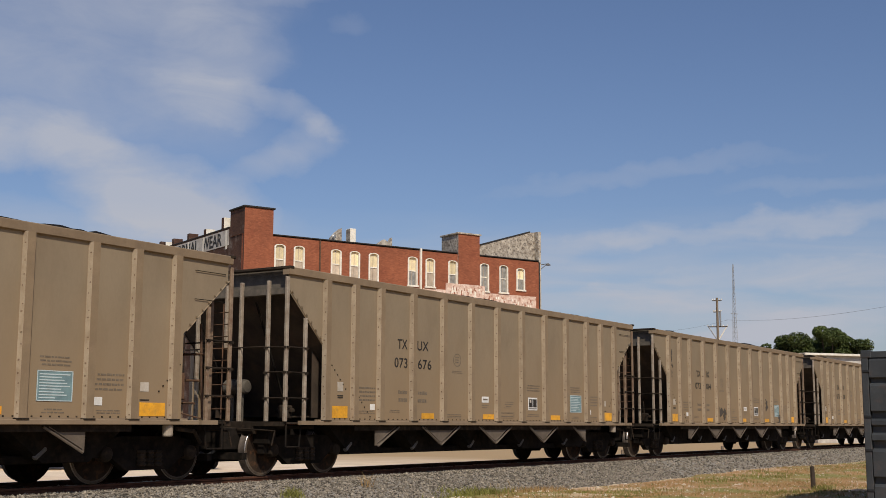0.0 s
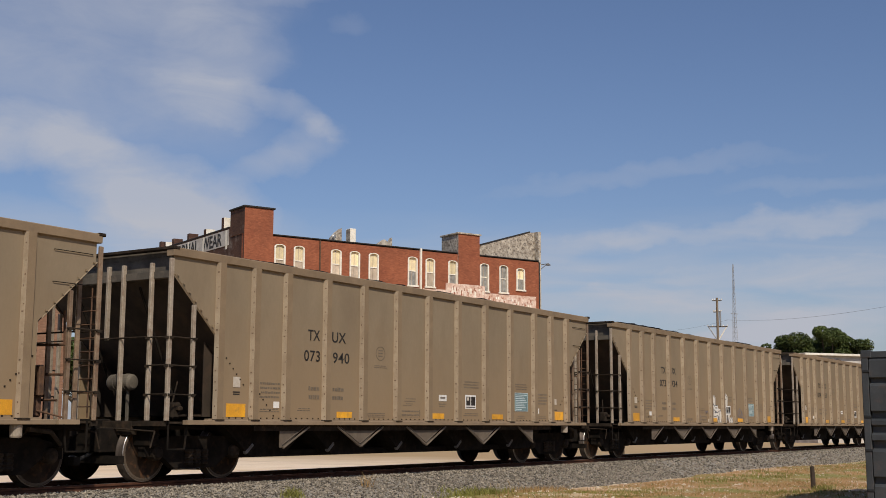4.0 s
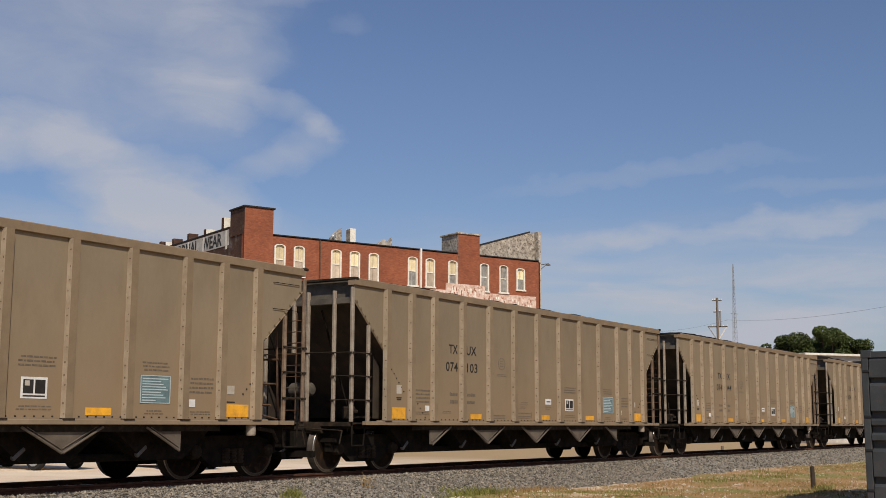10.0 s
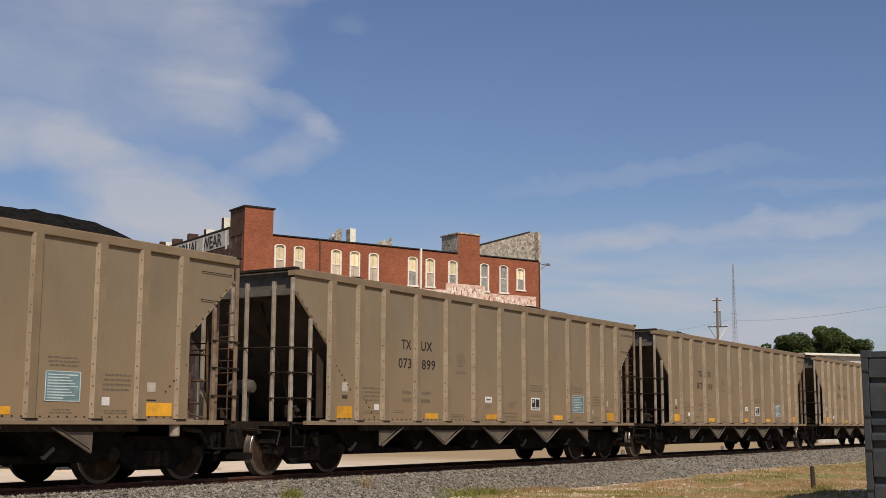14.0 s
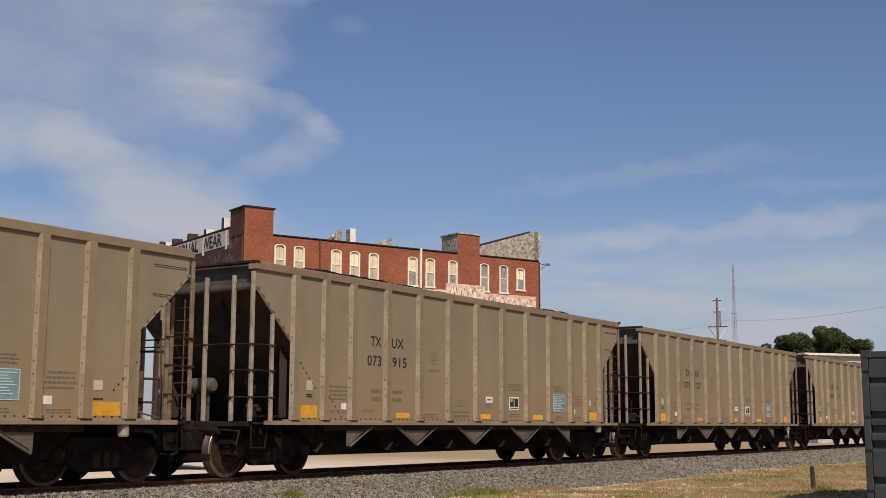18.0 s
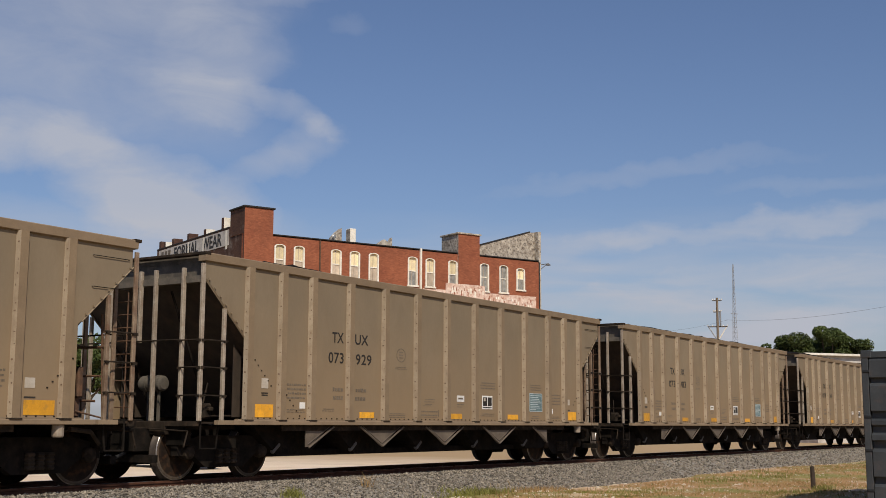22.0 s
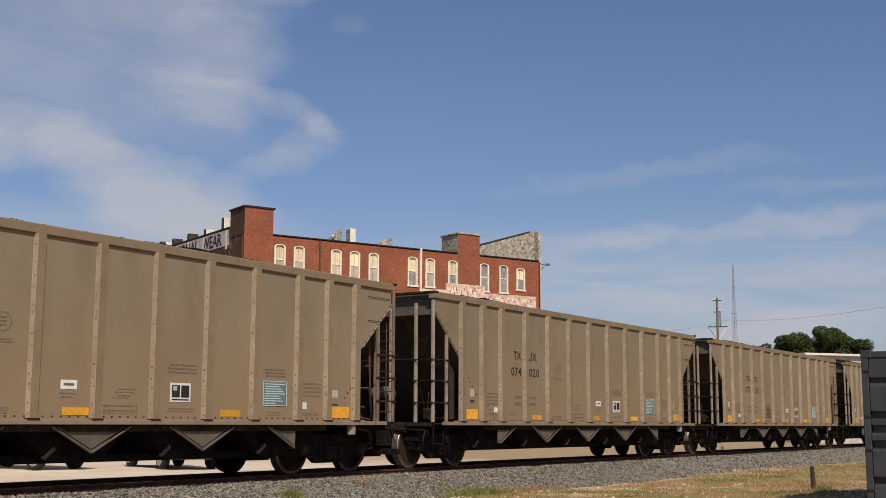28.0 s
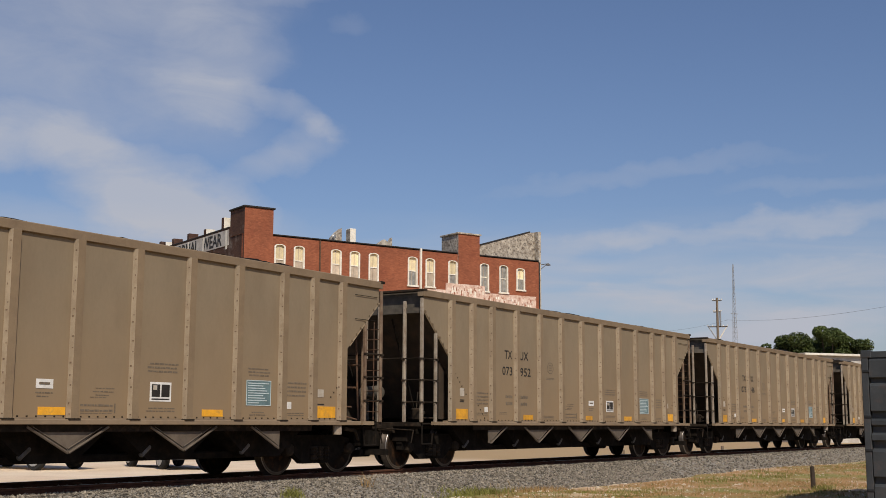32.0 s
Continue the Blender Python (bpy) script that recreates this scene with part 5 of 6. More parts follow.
def build_warehouse():
    b = thing("brick_warehouse", "old red brick warehouse with white arched windows", "building", at=pose(63.69, 58.12, 0, 0, 0, -23))
    wins = [(2.85, 2), (4.42, 2), (7.52, 2), (9.13, 2), (10.79, 2), (14.33, 1), (15.97, 2), (18.13, 1), (21.26, 0), (23.21, 0), (24.97, 1)]
    W = 0.76
    ops = [(u - W / 2, u + W / 2, (11.62 if u < 24 else 11.95), (13.86 if u < 24 else 13.75)) for u, _ in wins] + [(0.75, 2.05, 1.45, 3.45), (0.75, 2.05, 5.9, 6.15)]
    bm = bm_new()
    wall_with_openings(bm, 26.9, -0.8, 14.4, 0.4, ops)
    part("front_wall", bm, M["brick"], b)
    for (u, bl), o in zip(wins, ops):
        add_window(b, u, o[2], o[3], W, bl)
    add_window(b, 1.4, 1.45, 3.45, 1.3, 2, arched=False)
    bm = bm_new()
    box(bm, 0.7, 2.1, -0.05, 0.3, 5.9, 6.15)
    part("lintel", bm, M["trim"], b)
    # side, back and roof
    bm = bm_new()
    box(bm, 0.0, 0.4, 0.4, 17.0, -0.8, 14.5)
    part("side_wall", bm, M["shaded_oldbrick"], b, "weathered brick side wall with shade in its tone")
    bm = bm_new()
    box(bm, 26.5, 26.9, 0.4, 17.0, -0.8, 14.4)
    part("side_wall", bm, M["shaded_oldbrick"], b)
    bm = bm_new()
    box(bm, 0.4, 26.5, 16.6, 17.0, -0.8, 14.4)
    part("rear_wall", bm, M["shaded_oldbrick"], b)
    bm = bm_new()
    box(bm, 0.4, 26.5, 0.4, 16.6, 13.9, 14.1)
    part("roof", bm, M["roofing"], b)
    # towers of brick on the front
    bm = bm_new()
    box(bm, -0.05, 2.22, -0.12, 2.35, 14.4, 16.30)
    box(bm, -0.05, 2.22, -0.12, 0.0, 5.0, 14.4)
    # left face gets the darker brick as painted shade
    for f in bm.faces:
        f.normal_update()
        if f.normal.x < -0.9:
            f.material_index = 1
    tower = part("corner_tower", bm, [M["brick"], M["shaded_oldbrick"]], b)
    bm = bm_new()
    box(bm, -0.16, 2.35, -0.22, 2.45, 16.30, 16.43, 0.03)
    part("cap", bm, M["cap"], tower)
    bm = bm_new()
    box(bm, 18.62, 20.72, -0.10, 2.3, 14.4, 16.05)
    box(bm, 18.62, 20.72, -0.10, 0.0, 11.9, 14.4)
    for f in bm.faces:
        f.normal_update()
        if f.normal.x < -0.9:
            f.material_index = 1
    pil = part("brick_pier", bm, [M["brick"], M["washed"]], b, "brick stack with a rubble-stone flank")
    bm = bm_new()
    box(bm, 18.5, 20.85, -0.2, 2.4, 16.05, 16.18, 0.02)
    part("cap", bm, M["rubble"], pil)
    # cornice
    for u0, u1 in ((2.25, 14.95), (15.15, 18.6), (20.75, 26.9)):
        bm = bm_new()
        box(bm, u0, u1, -0.10, 0.5, 14.45, 14.54, 0.02)
        part("cornice", bm, M["cap"], b)
    # rubble parapet rising to the right-hand end
    bm = bm_new()
    prism(bm, [(20.75, 14.5), (26.95, 14.5), (26.95, 17.0), (26.4, 16.95), (20.75, 15.25)], "y", 0.55, 0.95)
    par = part("rubble_parapet", bm, M["washed"], b, "sloping rubble-stone parapet")
    bm = bm_new()
    prism(bm, [(20.7, 15.25), (26.4, 16.95), (26.4, 17.05), (20.7, 15.35)], "y", 0.5, 1.0)
    part("coping", bm, M["cap"], par)
    bm = bm_new()
    box(bm, 26.9, 27.15, 0.0, 0.9, 10.0, 17.0)
    part("corner_quoin", bm, M["rubble"], par)
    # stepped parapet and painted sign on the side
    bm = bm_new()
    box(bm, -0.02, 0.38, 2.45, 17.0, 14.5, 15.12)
    part("side_parapet", bm, M["shaded_oldbrick"], b)
    bm = bm_new()
    box(bm, -0.06, 0.42, 2.45, 17.0, 15.12, 15.2)
    part("side_coping", bm, M["cap"], b)
    for y, h, m in ((3.6, 0.85, "trim"), (6.9, 0.42, "trim"), (10.2, 0.5, "shaded_oldbrick"), (13.4, 0.5, "shaded_oldbrick"), (15.2, 0.45, "trim"), (16.2, 0.6, "shaded_oldbrick")):
        bm = bm_new()
        box(bm, 0.0, 0.75, y, y + 0.45, 15.2, 15.2 + h)
        # shade of the left face is painted with the dark brick
        for f in bm.faces:
            f.normal_update()
            if f.normal.x < -0.9:
                f.material_index = 1
        part("parapet_block", bm, [M[m], M["shaded_oldbrick"]], b)
    bm = bm_new()
    box(bm, -0.03, 0.0, 2.6, 16.6, 13.85, 15.02)
    sign = part("painted_sign", bm, M["signwhite"], b, "faded white painted sign band with black letters")
    for txt, y0, wid in (("FORMAL", 13.2, 4.9), ("WEAR", 7.55, 3.7)):
        me, w = text_mesh("sign_lettering", txt, 1.28, M["ink"], 1.0, 1.0, bold=0.03)
        for v in me.vertices:
            v.co.x *= wid / w
        ob = part("sign_lettering", me, None, sign)
        ob.matrix_basis = pose(-0.036, y0, 14.0, 0, 0, -90)
    bm = bm_new()
    for k in range(3):
        box(bm, -0.036, -0.03, 14.0 + k * 0.75, 14.5 + k * 0.75, 14.02, 14.85)
    part("faded_letters", bm, M["stencil"], sign)
    for y in (10.1, 7.15, 2.9):
        bm = bm_new()
        box(bm, -0.045, 0.0, y, y + 0.3, 13.6, 15.0)
        part("wall_streak", bm, M["trim"], sign)
    # flaked paint band with letters that cannot be read
    bm = bm_new()
    for u0, u1, z1 in ((15.3, 17.45, 11.45), (17.45, 21.25, 12.0), (21.25, 26.6, 11.45)):
        box(bm, u0, u1, -0.004 if u0 > 17.5 or u0 < 17 else -0.104, 0.0, 9.6, z1)
    band = part("painted_band", bm, M["mural"], b, "flaking pink and white painted band")
    for seed, m, wide in ((2, "trim", 0.16), (9, "brick", 0.10)):
        bm = bm_new()
        rng = random.Random(seed)
        u = 17.8
        while u < 26.3:
            w, h = rng.uniform(0.04, wide), rng.uniform(0.08, 0.55)
            z = (11.75 if u < 21.0 else 11.15) + rng.uniform(-0.45, 0.1)
            y = -0.10 if 17.45 < u < 21.2 else 0.0
            d = 0.008 if m == "trim" else 0.012
            box(bm, u, u + w, y - d, y - 0.004, z - h, z)
            u += w + rng.uniform(0.02, 0.30)
        part("worn_lettering", bm, M[m], band, kind="stuff")
    # pipes
    bm = bm_new()
    box(bm, 14.97, 15.13, -0.14, 0.0, 11.3, 14.56)
    box(bm, 14.97, 15.6, -0.14, 0.0, 11.15, 11.3)
    part("downpipe", bm, M["trim"], b, "white downpipe")
    bm = bm_new()
    rod(bm, (6.12, -0.08, 6.0), (6.12, -0.08, 14.4), 0.06, 8)
    part("downpipe", bm, M["rust"], b, "rusty downpipe")
    # roof clutter
    bm = bm_new()
    box(bm, 9.4, 9.9, 1.2, 1.9, 14.1, 15.8, 0.03)
    for f in bm.faces:
        f.normal_update()
        if f.normal.x < -0.9:
            f.material_index = 1
    part("chimney", bm, [M["trim"], M["washed"]], b, "white-painted chimney")
    bm = bm_new()
    prism(bm, [(7.6, 14.1), (8.7, 14.1), (8.7, 15.75), (8.3, 15.45), (7.9, 15.0)], "y", 1.3, 1.8)
    part("broken_parapet", bm, M["rubble"], b)
    bm = bm_new()
    prism(bm, [(11.0, 14.1), (13.3, 14.1), (13.3, 15.45), (13.0, 15.0), (12.6, 15.25), (12.1, 14.9)], "y", 1.4, 1.8)
    part("broken_parapet", bm, M["rubble"], b)
    bm = bm_new()
    rod(bm, (7.9, 1.0, 14.1), (7.9, 1.0, 15.0), 0.03, 6)
    lathe(bm, [(0, 0.05), (0.07, 0.18), (0.09, 0.18)], (7.9, 1.0, 15.0), "y", 12)
    part("roof_dish", bm, M["galv"], b)
    # lamp bracket on the corner
    bm = bm_new()
    rod(bm, (27.1, 0.2, 14.2), (27.9, -0.1, 14.35), 0.04, 6)
    rod(bm, (27.1, 0.2, 13.7), (27.75, -0.05, 14.3), 0.03, 6)
    lathe(bm, [(0.0, 0.08), (-0.12, 0.22), (-0.16, 0.22)], (27.85, -0.1, 14.35), "z", 12)
    part("lamp_bracket", bm, M["latch"], b)
    bm = bm_new()
    box(bm, 26.9, 27.02, -0.02, 0.1, 9.0, 14.4)
    part("corner_pipe", bm, M["cap"], b)


build_warehouse()


def build_shed():
    b = thing("brick_shed", "low dull brick building across the yard", "building", at=pose(35.6, 58.5, 0, 0, 0, -35))
    bm = bm_new()
    wall_with_openings(bm, 10.0, -0.8, 9.0, 0.3, [(1.2, 2.3, 1.8, 3.6), (4.0, 5.1, 1.8, 3.6)])
    part("front_wall", bm, M["tanbrick"], b)
    bm = bm_new()
    box(bm, 0.0, 0.3, 0.3, 9.0, -0.8, 9.0)
    box(bm, 9.7, 10.0, 0.3, 9.0, -0.8, 9.0)
    box(bm, 0.3, 9.7, 8.7, 9.0, -0.8, 9.0)
    part("side_walls", bm, M["shaded_oldbrick"], b)
    bm = bm_new()
    box(bm, -0.15, 10.15, -0.15, 9.15, 9.0, 9.2)
    part("roof", bm, M["roofing"], b)
    for u in (1.75, 4.55):
        add_window(b, u, 1.8, 3.6, 1.1, 1, arched=False)


build_shed()


# ---- grey steel container ----
def build_container():
    b = thing("storage_container", "dark grey steel shipping container on the ground", "container", at=pose(20.72, 5.07, -0.50, 0, 0, 0))
    L, W, H = 6.06, 2.44, 2.67
    for x in (0.0, L - 0.16):
        for y in (-0.16, -W):
            bm = bm_new()
            box(bm, x, x + 0.16, y + (0.05 if y > -1 else 0), y + (0.16 if y > -1 else 0.11), 0.16, H - 0.13, 0.01)
            part("corner_post", bm, M["grey"], b)
            for z in (0, H - 0.13):
                bm = bm_new()
                box(bm, x - 0.006, x + 0.166, y - 0.006, y + 0.166, z, z + 0.13 + (0.03 if z == 0 else 0), 0.012)
                part("corner_casting", bm, M["grey"], b)
    for x in (0.01, L - 0.11):
        for z in (0.02, H - 0.12):
            bm = bm_new()
            box(bm, x, x + 0.10, -W + 0.16, -0.16, z, z + 0.10)
            part("end_rail", bm, M["grey"], b)
    for y in (-0.12, -W + 0.02):
        for z in (0.02, H - 0.12):
            bm = bm_new()
            box(bm, 0.16, L - 0.16, y, y + 0.10, z, z + 0.10)
            part("side_rail", bm, M["grey"], b)
    # end with horizontal pressed slots
    zs = [(2.13, 2.21), (1.54, 1.66), (1.31, 1.43), (1.05, 1.18), (0.48, 0.59)]
    bm = bm_new()
    box(bm, 0.09, 0.12, -W + 0.12, -0.12, 0.12, H - 0.12)
    part("end_backing", bm, M["grey"], b)
    z = 0.12
    for za, zb in sorted(zs) + [(H - 0.12, H)]:
        bm = bm_new()
        lip = min(0.05, (za - z) * 0.3)
        prism(bm, [(0.0, z + 0.012), (0.012, z), (0.088, z), (0.088, za), (0.05, za), (0.0, za - lip)], "y", -W + 0.12, -0.125)
        part("end_panel", bm, M["grey"], b)
        z = zb
    for z in (0.35, 1.0, 1.55, 2.3):
        bm = bm_new()
        box(bm, -0.015, 0.03, -0.125, -0.01, z, z + 0.045, 0.008)
        part("hinge", bm, M["dark"], b)
    for y in (-0.04, -W + 0.04):
        bm = bm_new()
        n = 20
        pts = []
        for i in range(n):
            x0 = 0.16 + (L - 0.32) * i / n
            d = (L - 0.32) / n
            pts += [(x0, y), (x0 + d * 0.35, y), (x0 + d * 0.5, y * 1.0 - 0.036 * (1 if y > -1 else -1)), (x0 + d * 0.85, y - 0.036 * (1 if y > -1 else -1))]
        pts.append((L - 0.16, y))
        back = [(x, yy - 0.004 * (1 if y > -1 else -1)) for x, yy in pts][::-1]
        verts = []
        for (x, yy) in pts:
            verts.append((bm.verts.new((x, yy, 0.12)), bm.verts.new((x, yy, H - 0.12))))
        for (a, c), (d, e) in zip(verts, verts[1:]):
            bm.faces.new((a, d, e, c))
        part("side_wall", bm, M["grey"], b)
    bm = bm_new()
    box(bm, 0.1, L - 0.1, -W + 0.1, -0.1, H - 0.06, H - 0.02)
    part("roof", bm, M["grey"], b)
    bm = bm_new()
    box(bm, L - 0.1, L - 0.06, -W + 0.16, -0.16, 0.12, H - 0.12)
    part("rear_wall", bm, M["grey"], b)


build_container()

# short stake in the grass
bm = bm_new()
rod(bm, (28.0, 8.03, -0.55), (28.02, 8.05, -0.02), 0.06, 8, 0.05)
rod(bm, (28.02, 8.05, -0.02), (28.03, 8.05, 0.01), 0.05, 8, 0.02)
single("wooden_stake", bm, M["stake"], "short dark wooden stake in dry grass", "stake")


# marker stubs beyond the track
for sx, sy in ((47.5, 21.6), (59.0, 21.4)):
    bm = bm_new()
    rod(bm, (sx, sy, -0.6), (sx, sy, -0.12), 0.09, 8, 0.08)
    single("marker_stub", bm, M["wood"], "short dark stub post beyond the track", "post", "stub posts beyond the track")


# ---- utility pole, mast, wires ----
def build_pole():
    b = thing("utility_pole", "wooden utility pole with crossarms and insulators", "utility pole", at=pose(105.6, 38.4, -0.46, 0, 0, 0))
    bm = bm_new()
    rod(bm, (0, 0, 0), (0, 0, 12.9), 0.17, 10, 0.10)
    part("post", bm, M["wood"], b)
    arm = Vector((0.36, -0.93, 0))
    for z, w, m in ((12.65, 0.42, "latch"), (11.6, 0.34, "latch"), (10.25, 0.88, "bark")):
        bm = bm_new()
        rod(bm, Vector((0, 0, z)) - arm * w, Vector((0, 0, z)) + arm * w, 0.055, 6)
        a = part("crossarm", bm, M[m], b)
        for s in (-1, -0.55, 0.55, 1):
            bm = bm_new()
            p = Vector((0, 0, z)) + arm * w * s
            lathe(bm, [(0.04, 0.03), (0.07, 0.055), (0.11, 0.04), (0.14, 0.055), (0.17, 0.02)], p, "z", 8)
            part("insulator", bm, M["trim"], a)
    for s in (-1, 1):
        bm = bm_new()
        rod(bm, Vector((0, 0, 8.95)), Vector((0, 0, 10.2)) + arm * s * 0.78, 0.06, 6)
        part("brace", bm, M["trim" if s > 0 else "galv"], b)
    bm = bm_new()
    box(bm, -0.06, 0.06, -0.34, -0.2, 10.3, 11.7, 0.02)
    part("equipment_box", bm, M["galv"], b)
    # cables towards the next poles
    top = Vector((105.6, 38.4, 10.4))
    for off in (0.9,):
        for end, sag in (((63.5, 11.0, 7.5), 0.5), ((137.0, 62.0, 12.4), 0.5)):
            bm = bm_new()
            a = top + arm * off
            e = Vector(end) + arm * off * 0.6
            prev = a
            for i in range(1, 15):
                u = i / 14
                q = a.lerp(e, u)
                q.z -= sag * 4 * u * (1 - u)
                rod(bm, prev, q, 0.0065, 4)
                prev = q
            single("overhead_wire", bm, M["wire"], "thin sagging overhead cable", "cable", "overhead cables", kind="structure")


build_pole()


def build_mast():
    b = thing("radio_mast", "tall thin lattice radio mast far behind the yard", "mast", at=pose(289, 100.7, -0.5))
    H = 41.0

    def leg(k, z):
        r = 1.35 * (1 - z / H) ** 1.2 + 0.16
        a = k * math.tau / 3 + 0.4
        return Vector((math.cos(a) * r, math.sin(a) * r, z))
    for k in range(3):
        bm = bm_new()
        for i in range(14):
            rod(bm, leg(k, H * i / 14), leg(k, H * (i + 1) / 14), 0.045, 5)
        part("leg", bm, M["galv"], b)
    bm = bm_new()
    for i in range(34):
        z0, z1 = H * i / 34, H * (i + 1) / 34
        for k in range(3):
            rod(bm, leg(k, z0), leg((k + 1) % 3, z1), 0.03, 4)
            rod(bm, leg(k, z1), leg((k + 1) % 3, z1), 0.03, 4)
    part("lattice", bm, M["galv"], b)
    bm = bm_new()
    rod(bm, (0, 0, H - 0.5), (0, 0, H + 0.3), 0.05, 5)
    rod(bm, (-0.8, 0.6, H * 0.70), (0.8, -0.6, H * 0.70), 0.1, 5)
    part("antenna", bm, M["galv"], b)


build_mast()


# ---- far canopy ----
def build_canopy():
    b = thing("flat_roofed_building", "low building with a white roof edge far across the tracks", "building", at=pose(95.9, 27.0, 0, 0, 0, -36))
    bm = bm_new()
    box(bm, -1.2, 7.0, -0.4, 6.0, 6.38, 6.56, 0.02)
    part("roof_edge", bm, M["trim"], b)
    bm = bm_new()
    wall_with_openings(bm, 6.6, -0.8, 6.38, 0.25, [(1.0, 2.2, 1.5, 3.0), (4.2, 5.4, 1.5, 3.0)])
    part("front_wall", bm, M["signwhite"], b)
    bm = bm_new()
    box(bm, 0.0, 0.25, 0.25, 5.6, -0.8, 6.38)
    box(bm, 6.35, 6.6, 0.25, 5.6, -0.8, 6.38)
    box(bm, 0.25, 6.35, 5.35, 5.6, -0.8, 6.38)
    part("side_walls", bm, M["signwhite"], b)
    add_window(b, 1.6, 1.5, 3.0, 1.2, 0, arched=False)
    add_window(b, 4.8, 1.5, 3.0, 1.2, 0, arched=False)


build_canopy()


# ---- trees ----
def build_tree(at, height, spread, seed, leaves, leaf_size):
    rng = np.random.default_rng(seed)
    t = thing("tree", "leafy green broad-crowned tree", "tree", "trees beyond the yard", at=at)
    bm = bm_new()
    trunk_h = height * 0.35
    rod(bm, (0, 0, -0.3), (0.1, 0, trunk_h), height * 0.028, 9, height * 0.018)
    tips = []
    for k in range(17):
        a = k * 2.4 + rng.uniform(-0.3, 0.3)
        z = trunk_h * rng.uniform(0.7, 1.0)
        r = spread * rng.uniform(0.35, 0.8)
        e = Vector((math.cos(a) * r, math.sin(a) * r, height * rng.uniform(0.50, 0.93)))
        m = Vector((0.05, 0, z)).lerp(e, 0.5) + Vector((0, 0, height * 0.04))
        rod(bm, (0.05, 0, z), m, height * 0.011, 6, height * 0.007)
        rod(bm, m, e, height * 0.007, 5, height * 0.003)
        tips.append((e, spread * rng.uniform(0.20, 0.42)))
    part("trunk", bm, M["bark"], t)
    tips.append((Vector((0, 0, height * 0.88)), spread * 0.38))
    pos = []
    per = leaves // len(tips)
    for c, r in tips:
        d = rng.normal(0, 1, (per, 3))
        d /= np.linalg.norm(d, axis=1)[:, None]
        rad = r * rng.uniform(0.35, 1.0, (per, 1)) ** 0.5
        q = np.array(c)[None] + d * rad * np.array([1, 1, 0.72])
        keep = np.array([noise.noise(Vector(v * 1.1 / max(r, 0.5) * 1.6)) > -0.16 for v in q])
        pos.append(q[keep])
    pos = np.concatenate(pos)
    n = len(pos)
    u = rng.normal(0, 1, (n, 3))
    u /= np.linalg.norm(u, axis=1)[:, None]
    w = np.cross(u, rng.normal(0, 1, (n, 3)))
    w /= np.linalg.norm(w, axis=1)[:, None]
    s = leaf_size * rng.uniform(0.6, 1.3, (n, 1))
    v = np.stack([pos - u * s, pos + w * s * 0.55, pos + u * s, pos - w * s * 0.55], 1).reshape(-1, 3)
    f = np.arange(n * 4).reshape(-1, 4)
    part("crown", numpy_mesh("crown", v, f, M["leaf"]), None, t)


for k, (x, y, h, sp, lv) in enumerate(((151.6, 40.9, 13.9, 4.0, 6600), (150.6, 44.3, 13.0, 4.2, 5600), (149.5, 48.1, 12.6, 1.9, 1700), (152.3, 38.6, 12.9, 3.0, 3600), (155.5, 43.0, 13.2, 4.2, 4800), (160.0, 48.0, 13.0, 3.8, 3600), (50.7, 59.3, 6.6, 3.0, 3800), (47.5, 62.5, 6.2, 2.6, 3000), (54.0, 63.5, 7.0, 2.6, 2600), (20.0, 88.0, 9.5, 4.0, 3000))):
    build_tree(pose(x, y, -0.5, 0, 0, 40 * k), h, sp, 20 + k, lv * (5 if h > 10 else 2), 0.145 if h > 10 else 0.14)


# ---- parked vehicles in the yard ----
def build_vehicle(at, paint, label):
    c = thing("parked_car", label, "car", "cars parked in the yard", at=at)
    bm = bm_new()
    prism(bm, [(-2.3, 0.32), (2.25, 0.32), (2.32, 0.62), (2.2, 0.86), (1.15, 0.98), (0.45, 1.48), (-1.25, 1.50), (-1.95, 1.02), (-2.34, 0.94), (-2.36, 0.6)], "y", -0.86, 0.86)
    bmesh.ops.bevel(bm, geom=bm.edges[:], offset=0.05, segments=2, affect="EDGES")
    body = part("body", bm, M[paint], c)
    for s in (-1, 1):
        bm = bm_new()
        prism(bm, [(1.0, 1.0), (0.42, 1.42), (-0.35, 1.44), (-0.35, 1.0)], "y", s * 0.855, s * 0.872)
        prism(bm, [(-0.45, 1.0), (-0.45, 1.44), (-1.2, 1.44), (-1.75, 1.02)], "y", s * 0.855, s * 0.872)
        part("side_window", bm, M["glass"], body)
    for x in (-1.4, 1.4):
        for s in (-1, 1):
            bm = bm_new()
            lathe(bm, [(-0.11, 0.24), (-0.11, 0.31), (-0.07, 0.34), (0.07, 0.34), (0.11, 0.31), (0.11, 0.24)], (x, s * 0.78, 0.34), "y", 20)
            w = part("wheel", bm, M["rubber"], c)
            bm = bm_new()
            lathe(bm, [(0.0, 0.22), (0.02, 0.22), (0.03, 0.05)] if s > 0 else [(-0.03, 0.05), (-0.02, 0.22), (0.0, 0.22)], (x, s * 0.89, 0.34), "y", 14)
            part("rim", bm, M["galv"], w)
    for s in (-1, 1):
        bm = bm_new()
        box(bm, 2.24, 2.33, s * 0.6 - 0.16, s * 0.6 + 0.16, 0.62, 0.76, 0.02)
        part("headlight", bm, M["trim"], c)
    return c


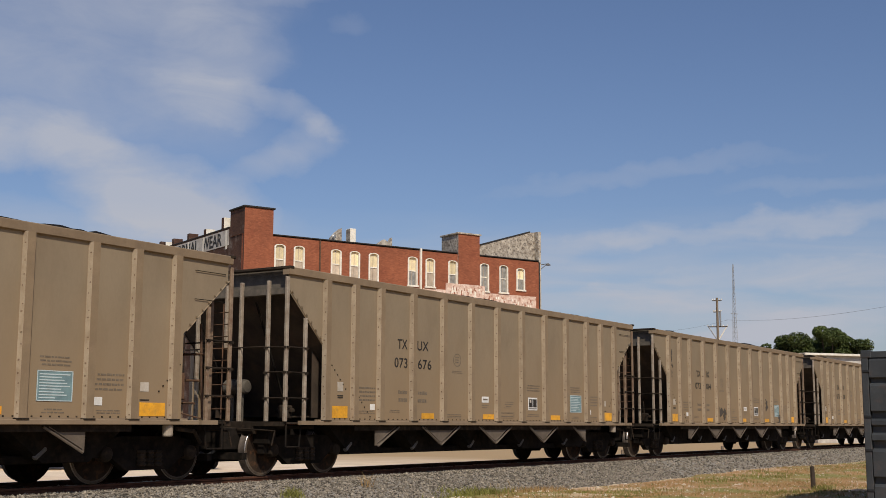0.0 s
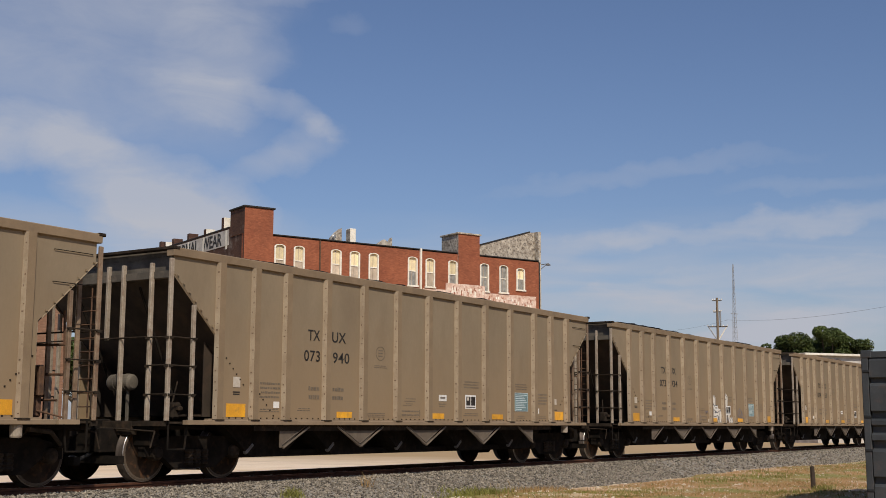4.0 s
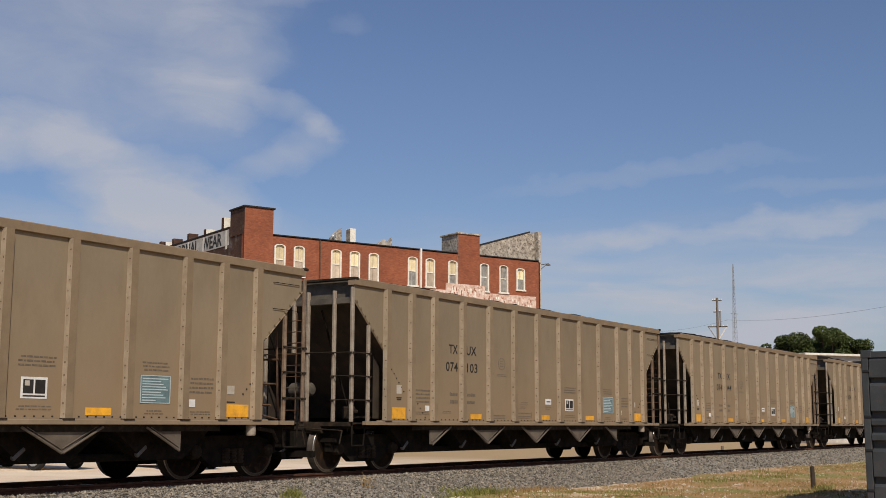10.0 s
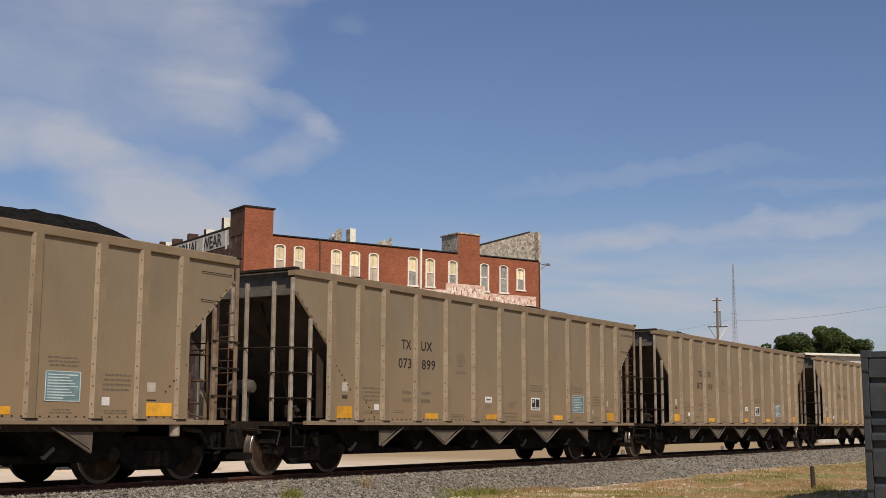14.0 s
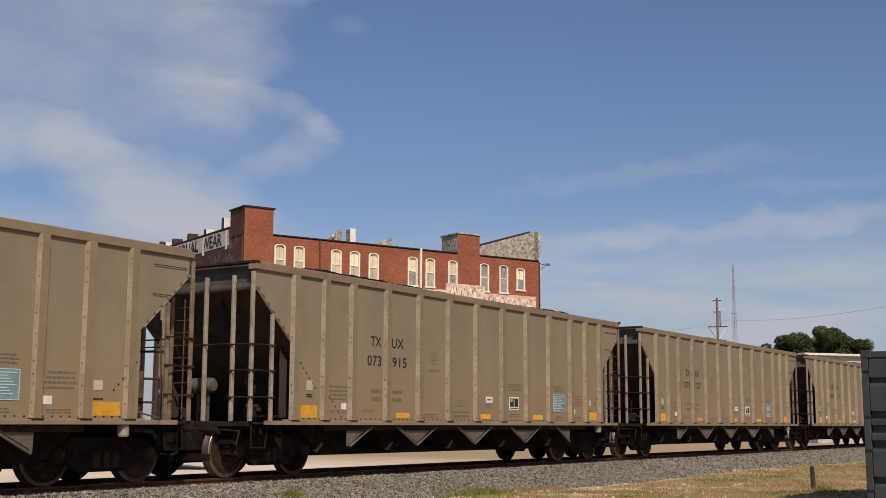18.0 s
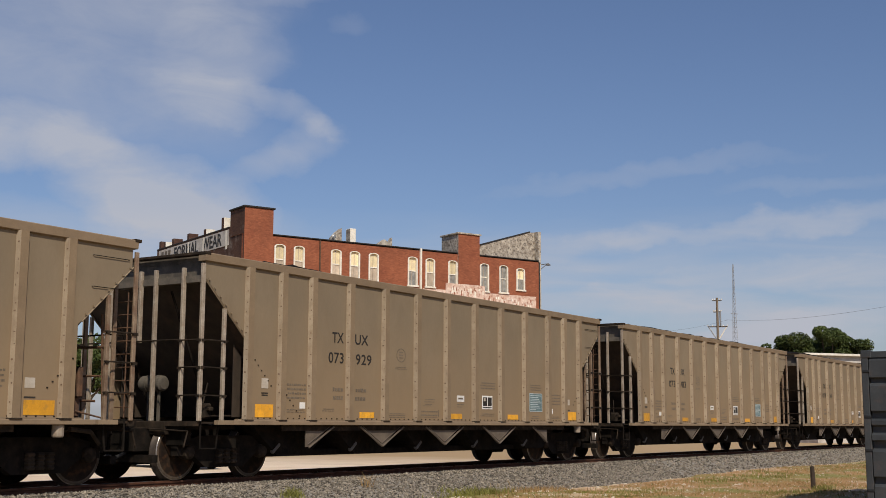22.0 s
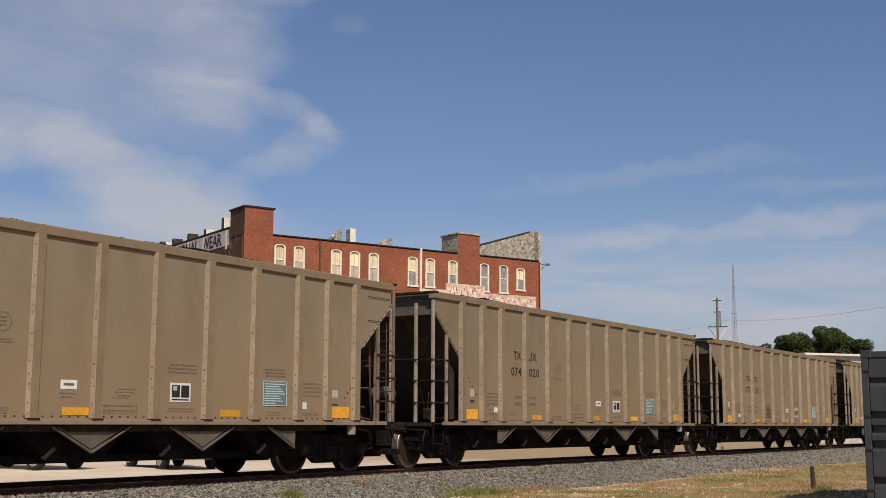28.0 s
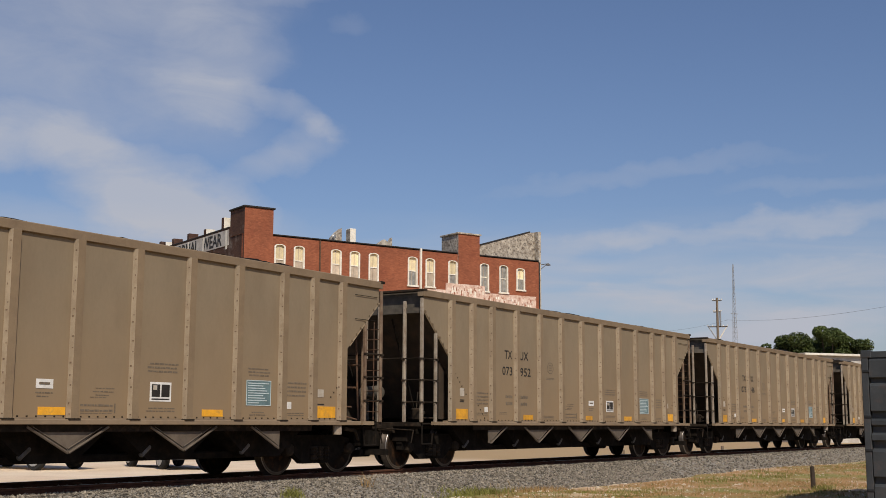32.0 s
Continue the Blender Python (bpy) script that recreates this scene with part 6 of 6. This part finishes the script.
VEHICLES = [(27.6, 28.0, 66, "cardark", "dark grey car parked in the yard"), (24.3, 31.0, 96, "carwhite", "white car parked in the yard")]
for vx, vy, vh, paint, label in VEHICLES:
    build_vehicle(pose(vx, vy, -0.47, 0, 0, vh), paint, label)


# ---- movement ----
KNOTS = [(0, 0.06), (1, 12.91), (2, 25.75), (5, 64.18), (6, 76.91), (7, 89.62), (8, 102.29), (9, 114.98), (10, 127.6), (11, 140.2), (12, 152.79), (13, 165.35), (14, 177.9), (15, 190.36), (18, 227.48), (19, 239.93), (20, 252.33), (21, 264.79), (22, 277.22), (23, 289.65), (24, 302.04), (27, 339.09), (28, 351.34), (29, 363.6), (30, 375.86), (31, 388.13), (32, 400.3)]


def travel():
    """The metres run by the train as a function of time: a natural cubic spline through the knots."""
    t, s = np.array(KNOTS, float).T
    n, h = len(t), np.diff(t)
    A, r = np.eye(n), np.zeros(n)
    for i in range(1, n - 1):
        A[i, i - 1:i + 2] = h[i - 1], 2 * (h[i - 1] + h[i]), h[i]
        r[i] = 6 * ((s[i + 1] - s[i]) / h[i] - (s[i] - s[i - 1]) / h[i - 1])
    m = np.linalg.solve(A, r)

    def run(x):
        i = int(min(max(np.searchsorted(t, x) - 1, 0), n - 2))
        a, b = t[i + 1] - x, x - t[i]
        return (m[i] * a ** 3 + m[i + 1] * b ** 3) / (6 * h[i]) + (s[i] / h[i] - m[i] * h[i] / 6) * a + (s[i + 1] / h[i] - m[i + 1] * h[i] / 6) * b
    return run


def motions():
    run = travel()
    start = 12.03 + 165.35
    rows = [i for i in range(33)]
    for k, c in enumerate(CARS):
        x0 = start + (k + FIRST - 10) * CAR
        walk(c, [(t, pose(x0 - float(run(t)), TRACK_Y, 0)) for t in rows])
    # wheels: one set of keys for each axle place, shared by all cars
    for j in range(4):
        first = AXLES[0][j]
        place = first.location.copy()
        walk(first, [(i / FPS, pose(place.x, place.y, place.z, 0, -math.degrees(float(run(i / FPS)) / 0.457) % 360, 0)) for i in range(32 * FPS + 1)])
        for others in AXLES[1:]:
            w = others[j]
            w.rotation_mode = "QUATERNION"
            w.animation_data_create()
            w.animation_data.action = first.animation_data.action
            w.animation_data.action_slot = first.animation_data.action_slot


motions()
